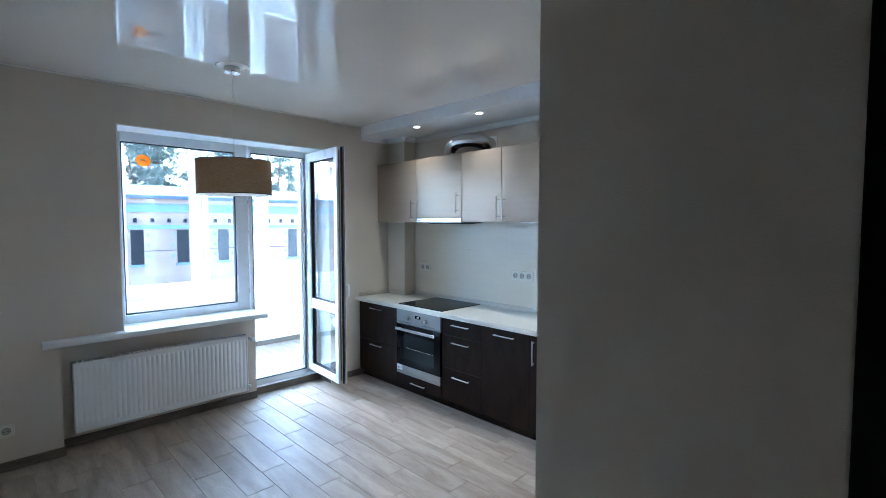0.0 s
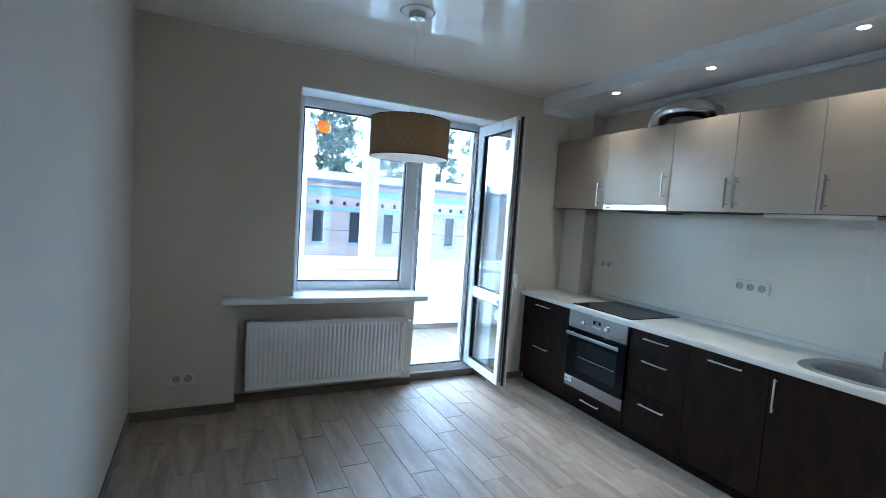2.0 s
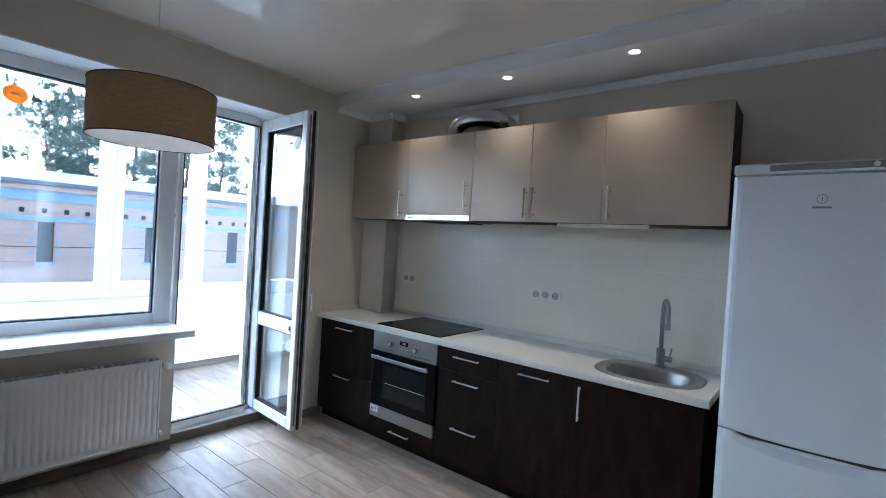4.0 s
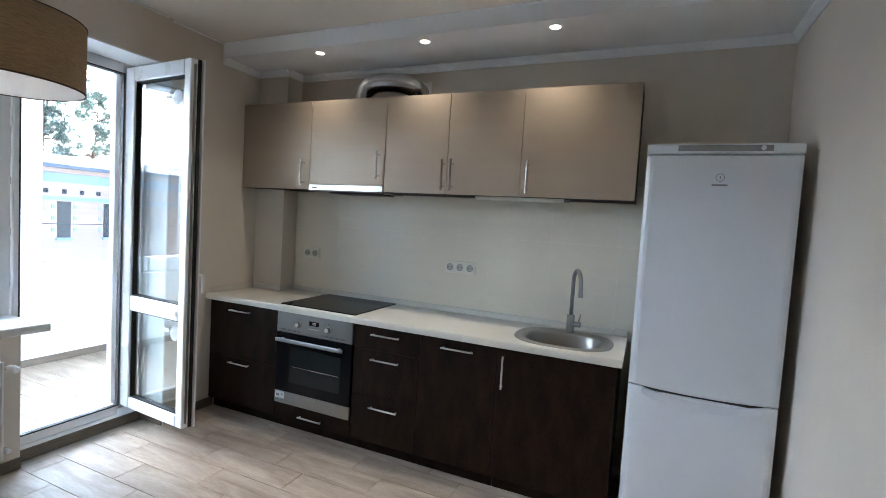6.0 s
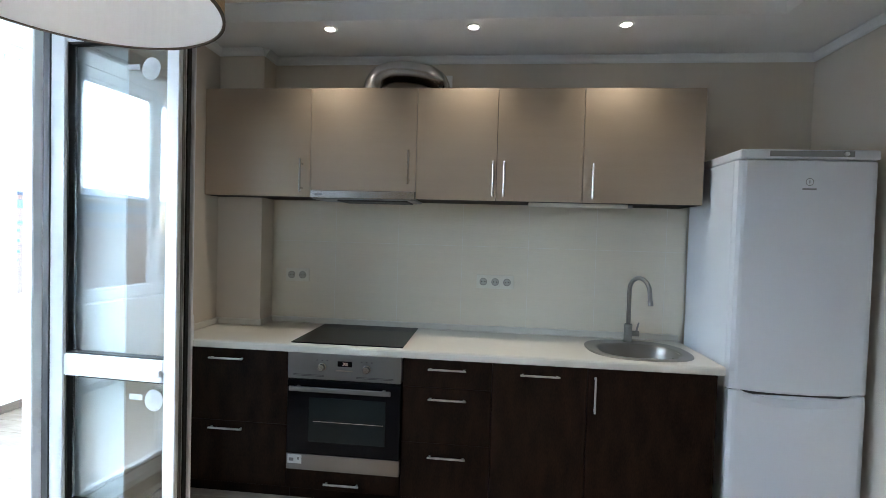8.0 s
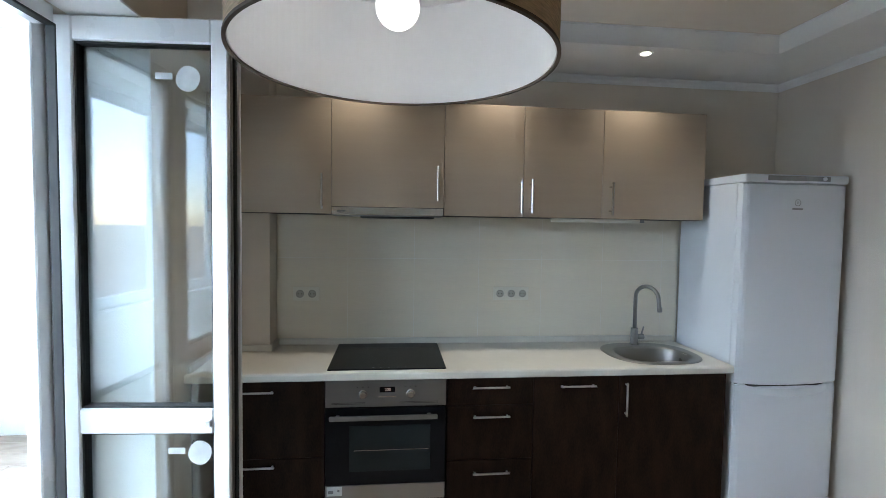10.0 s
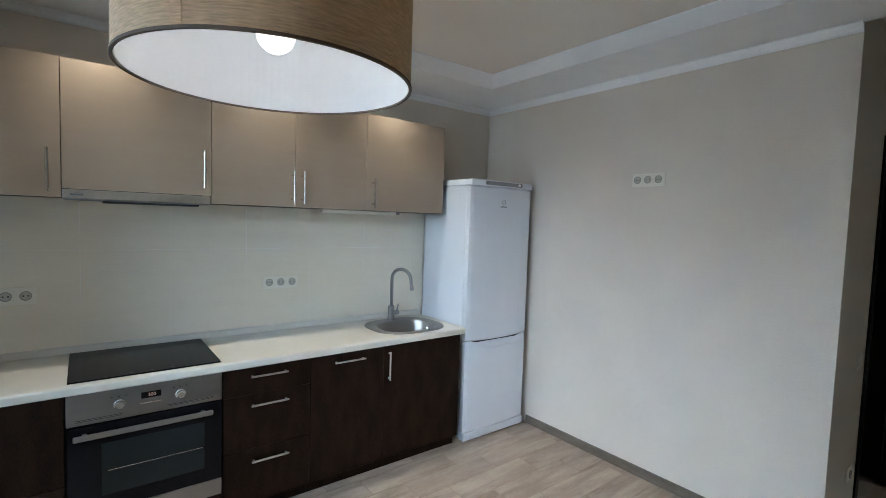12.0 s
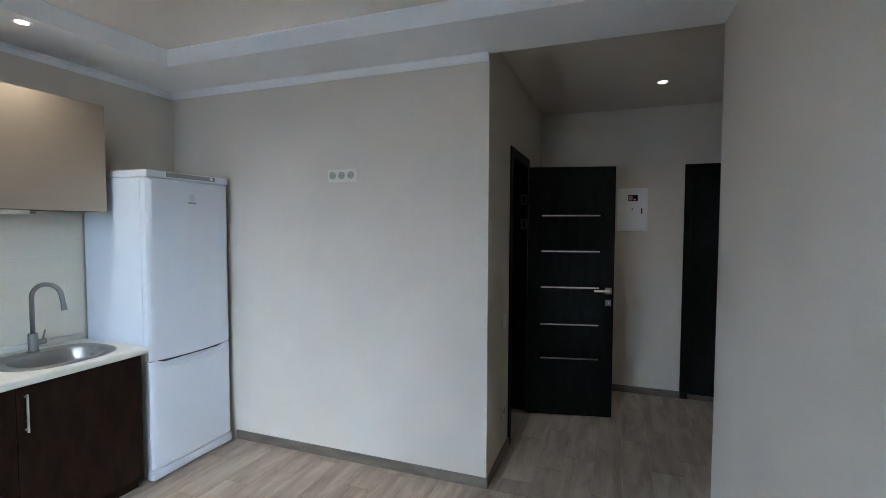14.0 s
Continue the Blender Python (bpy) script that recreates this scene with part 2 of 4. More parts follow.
def add_tube(bm, pts, radius, sides=12, caps=True):
    """A round bar along a line of points; radius may be one number or one a point."""
    pts = [Vector(p) for p in pts]
    rings = []
    side = None
    for i, p in enumerate(pts):
        d = (pts[min(i + 1, len(pts) - 1)] - pts[max(i - 1, 0)]).normalized()
        if side is None:
            side = d.orthogonal().normalized()
        side = (side - d * side.dot(d)).normalized()
        up = d.cross(side)
        r = radius[i] if isinstance(radius, (list, tuple)) else radius
        rings.append([bm.verts.new(p + r * (math.cos(a) * side + math.sin(a) * up)) for a in (2 * math.pi * k / sides for k in range(sides))])
    for a, b in zip(rings, rings[1:]):
        for k in range(sides):
            bm.faces.new((a[k], a[(k + 1) % sides], b[(k + 1) % sides], b[k]))
    if caps:
        bm.faces.new(rings[0][::-1])
        bm.faces.new(rings[-1])
    return bm


def tube_bm(pts, radius, sides=12, caps=True):
    return add_tube(bmesh.new(), pts, radius, sides, caps)


def lathe_bm(profile, centre=(0, 0, 0), sides=48, closed=False):
    """A solid of revolution about z through centre, from (radius, height) pairs."""
    bm = bmesh.new()
    rings = [[bm.verts.new((centre[0] + r * math.cos(2 * math.pi * k / sides), centre[1] + r * math.sin(2 * math.pi * k / sides), centre[2] + h)) for k in range(sides)] for r, h in profile]
    pairs = list(zip(rings, rings[1:])) + ([(rings[-1], rings[0])] if closed else [])
    for a, b in pairs:
        for k in range(sides):
            bm.faces.new((a[k], a[(k + 1) % sides], b[(k + 1) % sides], b[k]))
    if not closed:
        for ring, flip in ((rings[0], True), (rings[-1], False)):
            bm.faces.new(ring[::-1] if flip else ring)
    bmesh.ops.recalc_face_normals(bm, faces=bm.faces)
    return bm


def frame_bm(axis, at, a, b, width, bevel=0.004):
    """A rectangular frame of four mitreless bars. axis 'x': lies in y (a) and z (b), thick from at[0] to at[1]; 'y': in x and z."""
    (a0, a1), (b0, b1) = a, b
    w = width if isinstance(width, (tuple, list)) else (width,) * 4
    bars = [((a0, a0 + w[0]), (b0, b1)), ((a1 - w[1], a1), (b0, b1)), ((a0 + w[0], a1 - w[1]), (b0, b0 + w[2])), ((a0 + w[0], a1 - w[1]), (b1 - w[3], b1))]
    return boxes_bm(*[(at, p, q) if axis == "x" else (p, at, q) for p, q in bars], bevel=bevel)


def structure(name, bm, mat, label="", category="", parent=None):
    ob = link_mesh(name, bm, mat, parent)
    if parent is None:
        tagged(ob, label, category, kind="structure")
    return ob

# ---------------------------------------------------------------- the plan
XW, XE, YN, YS = -3.72, -0.305, 3.755, 0.155      # window wall, socket wall, kitchen wall, south wall
YSE = 0.212                                        # the south wall's far end
XH, YH = 1.70, 1.357                               # end of the hall, its door wall
ZS, ZC = 2.485, 2.585                              # soffit, stretch ceiling
XK = -3.745                                        # the window wall beside the kitchen
XF = -3.97                                         # inner face of the window frames
WY0, DY1 = 1.137, 2.83                             # window reveal, end of the door
ZREV = 2.30                                        # top of the reveal
XB, YB = -5.62, -2.60                             # inner face of the balcony's parapet, its south end

# floor bed, under the planks
structure("floor", box_bm((XB - 0.2, XH + 0.3), (YB - 0.2, YN + 0.35), (-0.16, -0.004)), GROUT, "grey floor bed with wood-look plank tiles laid in thirds", "floor")

# window wall with reveal, radiator niche and the balcony door's opening
NICHE = (0.776, 2.163)
structure("wall_west", boxes_bm(
    ((-4.10, XW), (-0.20, NICHE[0]), (0, ZC + 0.1)),
    ((-4.10, XW), (NICHE[0], WY0), (0.79, ZC + 0.1)),
    ((-4.10, -3.86), (NICHE[0], NICHE[1]), (0, 0.764)),
    ((-4.10, XW), (WY0, DY1 + 0.03), (ZREV, 2.9)),
    ((-4.10, XK), (DY1 + 0.03, YN + 0.25), (0, ZC + 0.1)),
), WALL, "warm grey wallpapered window wall with a radiator niche", "wall")
structure("wall_north", box_bm((XK, XE + 0.02), (YN, YN + 0.2), (0, ZC + 0.1)), WALL, "warm grey wallpapered kitchen wall", "wall")
structure("wall_east", boxes_bm(
    ((XE, 0.262), (YH, YN + 0.2), (0, ZC + 0.1)),
    ((0.262, 0.97), (YH, YH + 0.2), (2.07, ZC + 0.1)),
    ((0.97, XH + 0.12), (YH, YH + 0.2), (0, ZC + 0.1)),
), WALL, "warm grey wallpapered wall block beside the hall", "wall")
bm = bmesh.new()
vs = [bm.verts.new((x, y, z)) for z in (0, ZC + 0.1) for x, y in ((XW, YS), (XE, YSE), (XE, -0.10), (XW, -0.10))]
for f in ((0, 1, 5, 4), (1, 2, 6, 5), (2, 3, 7, 6), (3, 0, 4, 7), (4, 5, 6, 7), (3, 2, 1, 0)):
    bm.faces.new([vs[i] for i in f])
bmesh.ops.recalc_face_normals(bm, faces=bm.faces)
structure("wall_south", bm, WALL, "warm grey wallpapered wall facing the kitchen", "wall")
structure("wall_hall_south", box_bm((XE, XH + 0.12), (-1.12, -1.0), (0, ZC + 0.1)), WALL, "plain wall closing the hall", "wall")
structure("wall_hall_west", box_bm((XE - 0.12, XE), (-1.0, -0.10), (0, ZC + 0.1)), WALL, "plain wall along the hall", "wall")
D2 = (-0.66, 0.117)
structure("wall_hall_end", boxes_bm(
    ((XH, XH + 0.12), (D2[1], YH), (0, ZC + 0.1)),
    ((XH, XH + 0.12), (-1.0, D2[0]), (0, ZC + 0.1)),
    ((XH, XH + 0.12), (D2[0], D2[1]), (2.07, ZC + 0.1)),
), WALL, "warm grey wallpapered wall at the end of the hall", "wall")

# ceilings: glossy stretched sheets, and the white boxed soffit along two walls
TX, TY = -0.752, 3.255
structure("ceiling", box_bm((XK, TX), (0.0, TY), (ZC, ZC + 0.1)), STRETCH_CEILING, "glossy cream stretch ceiling", "ceiling")
structure("ceiling_hall", box_bm((XE, XH), (-1.0, YH), (ZC, ZC + 0.1)), STRETCH_CEILING, "glossy cream stretch ceiling of the hall", "ceiling")
structure("ceiling_soffit", boxes_bm(((XK, XE), (TY, YN), (ZS, ZC + 0.1)), ((TX, XE), (0.05, TY), (ZS, ZC + 0.1))), WHITE_PAINT, "white boxed ceiling soffit along two walls", "ceiling")


# balcony shell; its unseen south end is lengthened to let in skylight
structure("balcony_parapet", boxes_bm(((XB - 0.14, XB), (YB, 4.5), (0, 0.70)), ((XB - 0.14, -4.10), (4.5, 4.62), (0, 2.86)), ((XB - 0.14, -4.10), (YB - 0.12, YB), (0, 2.86)), ((XB - 0.14, XB), (YB, 4.5), (2.72, 2.86))), WHITE_PAINT, "white painted balcony parapet and end walls", "parapet")
structure("wall_outside", boxes_bm(((-4.112, -4.102), (YB, WY0), (0, 2.86)), ((-4.112, -4.102), (DY1 + 0.03, 4.5), (0, 2.86)), ((-4.112, -4.102), (WY0, NICHE[1]), (0, 0.76)), ((-4.112, -4.102), (WY0, DY1 + 0.03), (ZREV, 2.86))), WHITE_PAINT, "white plastered house wall along the balcony", "wall")
structure("ceiling_balcony", box_bm((XB - 0.14, -4.10), (YB - 0.12, 4.62), (2.86, 2.96)), WHITE_PAINT, "white balcony ceiling", "ceiling")

# white painted reveal lining round the window and the balcony door
structure("window_reveal", boxes_bm(
    ((XF, XW + 0.003), (WY0, WY0 + 0.008), (0.806, ZREV - 0.008)),
    ((XF, XW + 0.003), (DY1 + 0.022, DY1 + 0.03), (0.0, ZREV - 0.008)),
    ((XF, XW + 0.003), (WY0, DY1 + 0.03), (ZREV - 0.008, ZREV)),
), WHITE_PAINT, "white painted reveal round window and balcony door", "reveal")

# boxed pipe shaft in the kitchen corner
structure("pillar", box_bm((XK, -3.465), (3.60, YN), (0.0, ZS), 0.002), WALL, "wallpapered pipe box in the kitchen corner", "pillar")


def cornice_bm(a, b, inward, z=ZS):
    """A small stepped cove moulding from a to b under the soffit, its steps towards inward."""
    bm = bmesh.new()
    a, b, n = Vector((*a, 0)), Vector((*b, 0)), Vector((*inward, 0))
    prof = [(0, -0.042), (0.006, -0.042), (0.008, -0.034), (0.012, -0.030), (0.018, -0.018), (0.026, -0.012), (0.030, -0.008), (0.034, -0.006), (0.034, 0), (0, 0)]
    r = [[bm.verts.new(p + n * d + Vector((0, 0, z + h))) for d, h in prof] for p in (a, b)]
    k = len(prof)
    for i in range(k):
        bm.faces.new((r[0][i], r[0][(i + 1) % k], r[1][(i + 1) % k], r[1][i]))
    bm.faces.new(r[0][::-1])
    bm.faces.new(r[1])
    bmesh.ops.recalc_face_normals(bm, faces=bm.faces)
    return bm


for a, b, n in (((-3.465, YN), (XE, YN), (0, -1)), ((XE, YN), (XE, YH), (-1, 0)), ((XK, 3.60), (-3.465, 3.60), (0, -1)), ((-3.465, 3.60), (-3.465, YN), (1, 0)), ((XK, TY), (XK, 3.60), (1, 0))):
    structure("trim", cornice_bm(a, b, n), WHITE_PAINT, "white moulded cornice under the ceiling soffit", "cornice")
structure("trim", boxes_bm(((XW, XW + 0.008), (YS, DY1), (ZC - 0.008, ZC)), ((XK, XK + 0.008), (DY1, TY), (ZC - 0.008, ZC))), WHITE_PAINT, "thin white masking bead along the stretch ceiling", "trim")
structure("trim", boxes_bm(((XW, TX), (TY - 0.006, TY), (ZC - 0.008, ZC)), ((TX - 0.006, TX), (YSE, TY), (ZC - 0.008, ZC))), WHITE_PAINT, "thin white masking bead along the soffit", "trim")

# skirting of cut wood-look tile
SK, ST = 0.062, 0.010
for x, y in (((XE - ST, XE), (YH, 3.20)), ((XE - ST, 0.262), (YH - ST, YH)), ((0.97, XH), (YH - ST, YH)), ((XH - ST, XH), (D2[1], YH - ST)),
             ((XW, XW + ST), (YS, NICHE[0])), ((-3.86, -3.86 + ST), (NICHE[0], NICHE[1])), ((-3.86 + ST, XW), (NICHE[0], NICHE[0] + ST)),
             ((-3.93, -3.93 + ST), (NICHE[1] + 0.002, DY1 + 0.02)), ((XK, XK + ST), (DY1 + 0.04, 3.25)), ((-3.93, XW), (DY1 + 0.012, DY1 + 0.022)),
             ((XB, XB + ST), (YB, 4.5)), ((-4.30, -4.112), (DY1 + 0.02, DY1 + 0.03))):
    structure("baseboard", box_bm(x, y, (0, SK), 0.001, 1), BASE_TILE, "brown wood-look tile skirting along the floor", "baseboard")
bm = bmesh.new()
vs = [bm.verts.new((x, y, z)) for z in (0, SK) for x, y in ((XW + ST, YS), (XE, YSE), (XE, YSE + ST), (XW + ST, YS + ST))]
for f in ((0, 1, 5, 4), (1, 2, 6, 5), (2, 3, 7, 6), (3, 0, 4, 7), (4, 5, 6, 7), (3, 2, 1, 0)):
    bm.faces.new([vs[i] for i in f])
bmesh.ops.recalc_face_normals(bm, faces=bm.faces)
structure("baseboard", bm, BASE_TILE, "brown wood-look tile skirting along the floor", "baseboard")

# closed rooms behind the hall's doors
structure("wall_bathroom", boxes_bm(((0.245, 1.4), (2.6, 2.7), (0, ZC)), ((1.4, 1.5), (YH + 0.2, 2.7), (0, ZC)), ((0.245, 1.5), (YH + 0.2, 2.7), (ZC, ZC + 0.1))), WALL, "plain unlit walls behind the hall door", "wall")
structure("wall_behind_hall", boxes_bm(((XH + 0.5, XH + 0.6), (-0.9, 0.4), (0, ZC)), ((XH + 0.12, XH + 0.6), (-0.98, -0.88), (0, ZC)), ((XH + 0.12, XH + 0.6), (0.35, 0.45), (0, ZC)), ((XH + 0.12, XH + 0.6), (-0.98, 0.45), (ZC, ZC + 0.1))), WALL, "plain unlit walls behind the end door", "wall")

# outdoors
structure("ground", box_bm((-600, 600), (-600, 600), (-3.9, -3.6)), material("yard_earth", (0.26, 0.20, 0.155), 0.95, vary=0.36, scale=0.35, fine=2.2, bump=0.2, stretch=(2.2, 0.5, 1)), "bare brown earth yard below the balcony", "ground")

# ---------------------------------------------------------------- window, balcony door
def pane(parent, x, y, z, name="pane"):
    ob = part(name, box_bm(x, y, z), GLASS, parent, "clear window glass")
    ob.visible_shadow = False
    return ob


w = thing("window_1", (XF, 1.6, 0.79), "white plastic window with a large fixed pane", "window", kind="structure")
part("window_frame", frame_bm("x", (-4.04, XF), (WY0 + 0.009, 2.165), (0.79, ZREV - 0.009), (0.058, 0.105, 0.082, 0.072), 0.005), PVC, w)
part("glazing_bead", frame_bm("x", (-4.02, XF - 0.012), (WY0 + 0.067, 2.060), (0.872, 2.219), 0.010, 0.002), SEAL, w, "black rubber glazing seal")
pane(w, (-4.012, -4.006), (WY0 + 0.07, 2.057), (0.875, 2.216))
bm = bmesh.new()
for k in range(5):
    add_box(bm, (-4.03, -3.985), (2.1655, 2.172), (0.95 + 0.27 * k, 0.99 + 0.27 * k), 0.002, 1)
part("catch", bm, STEEL, w, "steel strike plates on the post")

d = thing("door_frame", (XF, 2.45, 0.05), "white plastic frame of the balcony door", "door frame", kind="structure")
part("door_frame_bars", boxes_bm(((-4.04, XF), (2.173, 2.205), (0.065, 2.29)), ((-4.098, -4.047), (2.725, 2.85), (0.065, 2.29)), ((-4.04, XF), (2.205, 2.725), (0.065, 0.125)), ((-4.04, XF), (2.205, 2.725), (2.225, 2.29)), bevel=0.005), PVC, d)
part("sill_bar", box_bm((-4.10, -3.932), (2.165, 2.848), (0.0, 0.064), 0.003), PVC, d, "white threshold under the door")
part("door_seal", frame_bm("x", (-4.0, XF + 0.002), (2.199, 2.731), (0.119, 2.231), 0.008, 0.001), SEAL, d, "black rubber seal")

# open leaf: u runs from the hinges to the free edge, its room side towards -v
leaf = thing("balcony_door", (0, 0, 0), "white glazed plastic balcony door standing open into the kitchen", "door", local=pose(-3.985, 2.776, 0.0, 0, 0, -3.6))
LW, L0, L1 = 0.592, 0.092, 2.285
part("leaf_frame", boxes_bm(((-0.055, 0.038), (0, 0.068), (L0, L1)), ((0.530, LW), (0, 0.068), (L0, L1)), ((0.038, 0.530), (0, 0.068), (L0, 0.165)), ((0.038, 0.530), (0, 0.068), (2.196, L1)), ((0.038, 0.530), (0, 0.068), (0.740, 0.836)), bevel=0.005), PVC, leaf)
for z0, z1 in ((0.836, 2.196), (0.165, 0.740)):
    part("glazing_seal", frame_bm("y", (0.012, 0.056), (0.036, 0.532), (z0 - 0.002, z1 + 0.002), 0.009, 0.001), SEAL, leaf, "black rubber glazing seal")
    g = part("pane", box_bm((0.041, 0.527), (0.026, 0.030), (z0 + 0.004, z1 - 0.004)), COATED_GLASS, leaf, "clear double glass")
    g.visible_shadow = False
    g = part("pane", box_bm((0.041, 0.527), (0.042, 0.046), (z0 + 0.004, z1 - 0.004)), COATED_GLASS, leaf, "clear double glass")
    g.visible_shadow = False
part("edge_gear", boxes_bm(((LW, LW + 0.006), (0.018, 0.030), (L0 + 0.03, L1 - 0.03)), bevel=0.001), STEEL, leaf, "steel lock rail on the free edge")
part("edge_seal", boxes_bm(((LW, LW + 0.010), (0.040, 0.060), (L0, L1)), bevel=0.002), SEAL, leaf, "black rubber seal on the free edge")
part("outer_lip", boxes_bm(((LW - 0.03, LW + 0.018), (0.0685, 0.080), (L0 - 0.006, L1 + 0.006)), bevel=0.003), PVC, leaf, "overlapping outer edge")
bm = box_bm((0.545, 0.575), (0.0805, 0.088), (0.95, 1.08), 0.004)
part("handle_plate", bm, PVC, leaf)
part("door_handle", tube_bm([(0.56, 0.088, 1.015), (0.56, 0.125, 1.015), (0.56, 0.135, 1.01), (0.56, 0.138, 0.98), (0.56, 0.138, 0.90)], 0.009, 10), PVC, leaf, "white lever handle")
part("pull_clip", boxes_bm(((0.47, 0.525), (-0.012, 0.0), (0.768, 0.784)), ((0.505, 0.525), (-0.014, 0.0), (0.772, 0.798)), bevel=0.003), PVC, leaf, "small white plastic latch")
for k, z in enumerate((0.33, 1.05, 1.62, 2.05)):
    part("hinge", box_bm((-0.071, -0.055), (0.012, 0.034), (z, z + 0.055), 0.003), PVC, leaf, "white hinge knuckle")


def sticker(name, u, z, r, label):
    """A round sticker with a short bar beside it, on the leaf's glass."""
    bm = bmesh.new()
    ring = [bm.verts.new((u + r * (1 + 0.06 * math.sin(2 * a)) * math.cos(a), 0.0245, z + r * 1.08 * math.sin(a))) for a in (2 * math.pi * k / 32 for k in range(32))]
    back = [bm.verts.new((v.co.x, 0.0255, v.co.z)) for v in ring]
    bm.faces.new(ring)
    bm.faces.new(back[::-1])
    for k in range(32):
        bm.faces.new((ring[k], back[k], back[(k + 1) % 32], ring[(k + 1) % 32]))
    bmesh.ops.recalc_face_normals(bm, faces=bm.faces)
    s = part(name, bm, PAPER, leaf, label)
    part("sticker_bar", box_bm((u - r - 0.075, u - r - 0.012), (0.0245, 0.0255), (z - 0.004, z + 0.020)), PAPER, s)


sticker("sticker", 0.437, 2.075, 0.044, "pale round paper sticker on the glass")
sticker("sticker", 0.468, 0.655, 0.044, "pale round paper sticker on the glass")

# orange sticker on the fixed pane
st = thing("window_sticker", (-4.003, 1.36, 2.08), "orange oval sticker on the window pane", "sticker")
bm = bmesh.new()
ring = [bm.verts.new((-4.0035, 1.362 + 0.050 * math.cos(a) + 0.012 * math.sin(a), 2.085 + 0.046 * math.sin(a) - 0.014 * math.cos(a))) for a in (2 * math.pi * k / 32 for k in range(32))]
back = [bm.verts.new(v.co + Vector((-0.0018, 0, 0))) for v in ring]
bm.faces.new(ring)
bm.faces.new(back[::-1])
for k in range(32):
    bm.faces.new((ring[k], back[k], back[(k + 1) % 32], ring[(k + 1) % 32]))
bmesh.ops.recalc_face_normals(bm, faces=bm.faces)
part("sticker_sheet", bm, ORANGE, st)
part("sticker_mark", box_bm((-4.0034, -4.0028), (1.342, 1.382), (2.082, 2.096), 0.0002, 1), PAPER, st, "white mark")
part("sticker_tag", box_bm((-4.0050, -4.0035), (1.428, 1.468), (2.068, 2.086)), GREY_PLASTIC, st, "grey tag beside it")

# window board, radiator
wb = thing("window_sill", (-3.8, 1.4, 0.765), "white plastic window board with a rounded front edge", "window sill")
bm = bmesh.new()
prof = [(-3.72, 0.765), (-3.634, 0.765), (-3.628, 0.770), (-3.626, 0.785), (-3.628, 0.800), (-3.634, 0.806), (-3.72, 0.806)]
r = [[bm.verts.new((x, y, z)) for x, z in prof] for y in (0.682, 2.178)]
for i in range(len(prof)):
    bm.faces.new((r[0][i], r[0][(i + 1) % 7], r[1][(i + 1) % 7], r[1][i]))
bm.faces.new(r[0])
bm.faces.new(r[1][::-1])
add_box(bm, (-3.969, -3.72), (WY0 + 0.001, 2.16), (0.7655, 0.806))
bmesh.ops.recalc_face_normals(bm, faces=bm.faces)
part("board", bm, PVC, wb)
for y in (0.680, 2.178):
    part("end_cap", box_bm((-3.722, -3.625), (y - 0.001, y + 0.003), (0.764, 0.807), 0.002), PVC, wb)

rad = thing("radiator", (-3.80, 1.45, 0.11), "white ribbed steel panel radiator in a wall niche", "radiator")
RY0, RY1, RZ0, RZ1, RX = 0.846, 2.056, 0.112, 0.612, -3.768
bm = bmesh.new()
n = 36
cols = []
for i in range(n * 8 + 1):
    y = RY0 + 0.012 + (RY1 - RY0 - 0.024) * i / (n * 8)
    ph = (i % 8) / 8
    x = RX - 0.005 + 0.0042 * (0.5 - 0.5 * math.cos(2 * math.pi * ph)) ** 0.6
    edge = RX - 0.005
    cols.append([bm.verts.new((edge, y, RZ0 + 0.012)), bm.verts.new((edge, y, RZ0 + 0.035)), bm.verts.new((x, y, RZ0 + 0.055)), bm.verts.new((x, y, RZ1 - 0.055)), bm.verts.new((edge, y, RZ1 - 0.035)), bm.verts.new((edge, y, RZ1 - 0.008))])
for a, b in zip(cols, cols[1:]):
    for k in range(5):
        bm.faces.new((a[k], b[k], b[k + 1], a[k + 1]))
part("front_panel", bm, PVC, rad)
part("rear_panel", box_bm((-3.835, -3.815), (RY0 + 0.02, RY1 - 0.02), (RZ0 + 0.02, RZ1 - 0.02), 0.006), PVC, rad)
for y in (RY0, RY1 - 0.012):
    part("side_cover", box_bm((-3.838, RX), (y, y + 0.012), (RZ0, RZ1), 0.003), PVC, rad)
part("bottom_rim", box_bm((RX - 0.018, RX - 0.001), (RY0 + 0.012, RY1 - 0.012), (RZ0, RZ0 + 0.013), 0.002), PVC, rad)
bm = boxes_bm(((-3.838, -3.83), (RY0 + 0.012, RY1 - 0.012), (RZ1 - 0.01, RZ1)), ((RX - 0.008, RX), (RY0 + 0.012, RY1 - 0.012), (RZ1 - 0.01, RZ1)), *[((-3.83, RX - 0.008), (RY0 + 0.012 + i * 0.0294, RY0 + 0.022 + i * 0.0294), (RZ1 - 0.008, RZ1 - 0.001)) for i in range(40)])
part("top_grille", bm, PVC, rad)
for y in (1.0, 1.9):
    part("bracket", box_bm((-3.86, -3.835), (y, y + 0.04), (RZ0 + 0.05, RZ1 - 0.05), 0.002), STEEL, rad)
v = part("valve", tube_bm([(-3.80, RY1, 0.572), (-3.80, RY1 + 0.022, 0.572)], [0.011, 0.011], 12), CHROME, rad, "chrome valve body")
part("valve_head", lathe_bm([(0.012, 0), (0.017, 0.006), (0.019, 0.03), (0.018, 0.055), (0.012, 0.064)], (0, 0, 0), 20), PVC, v, "white thermostat head").matrix_basis = pose(-3.788, RY1 + 0.030, 0.572, 0, 90, 0)
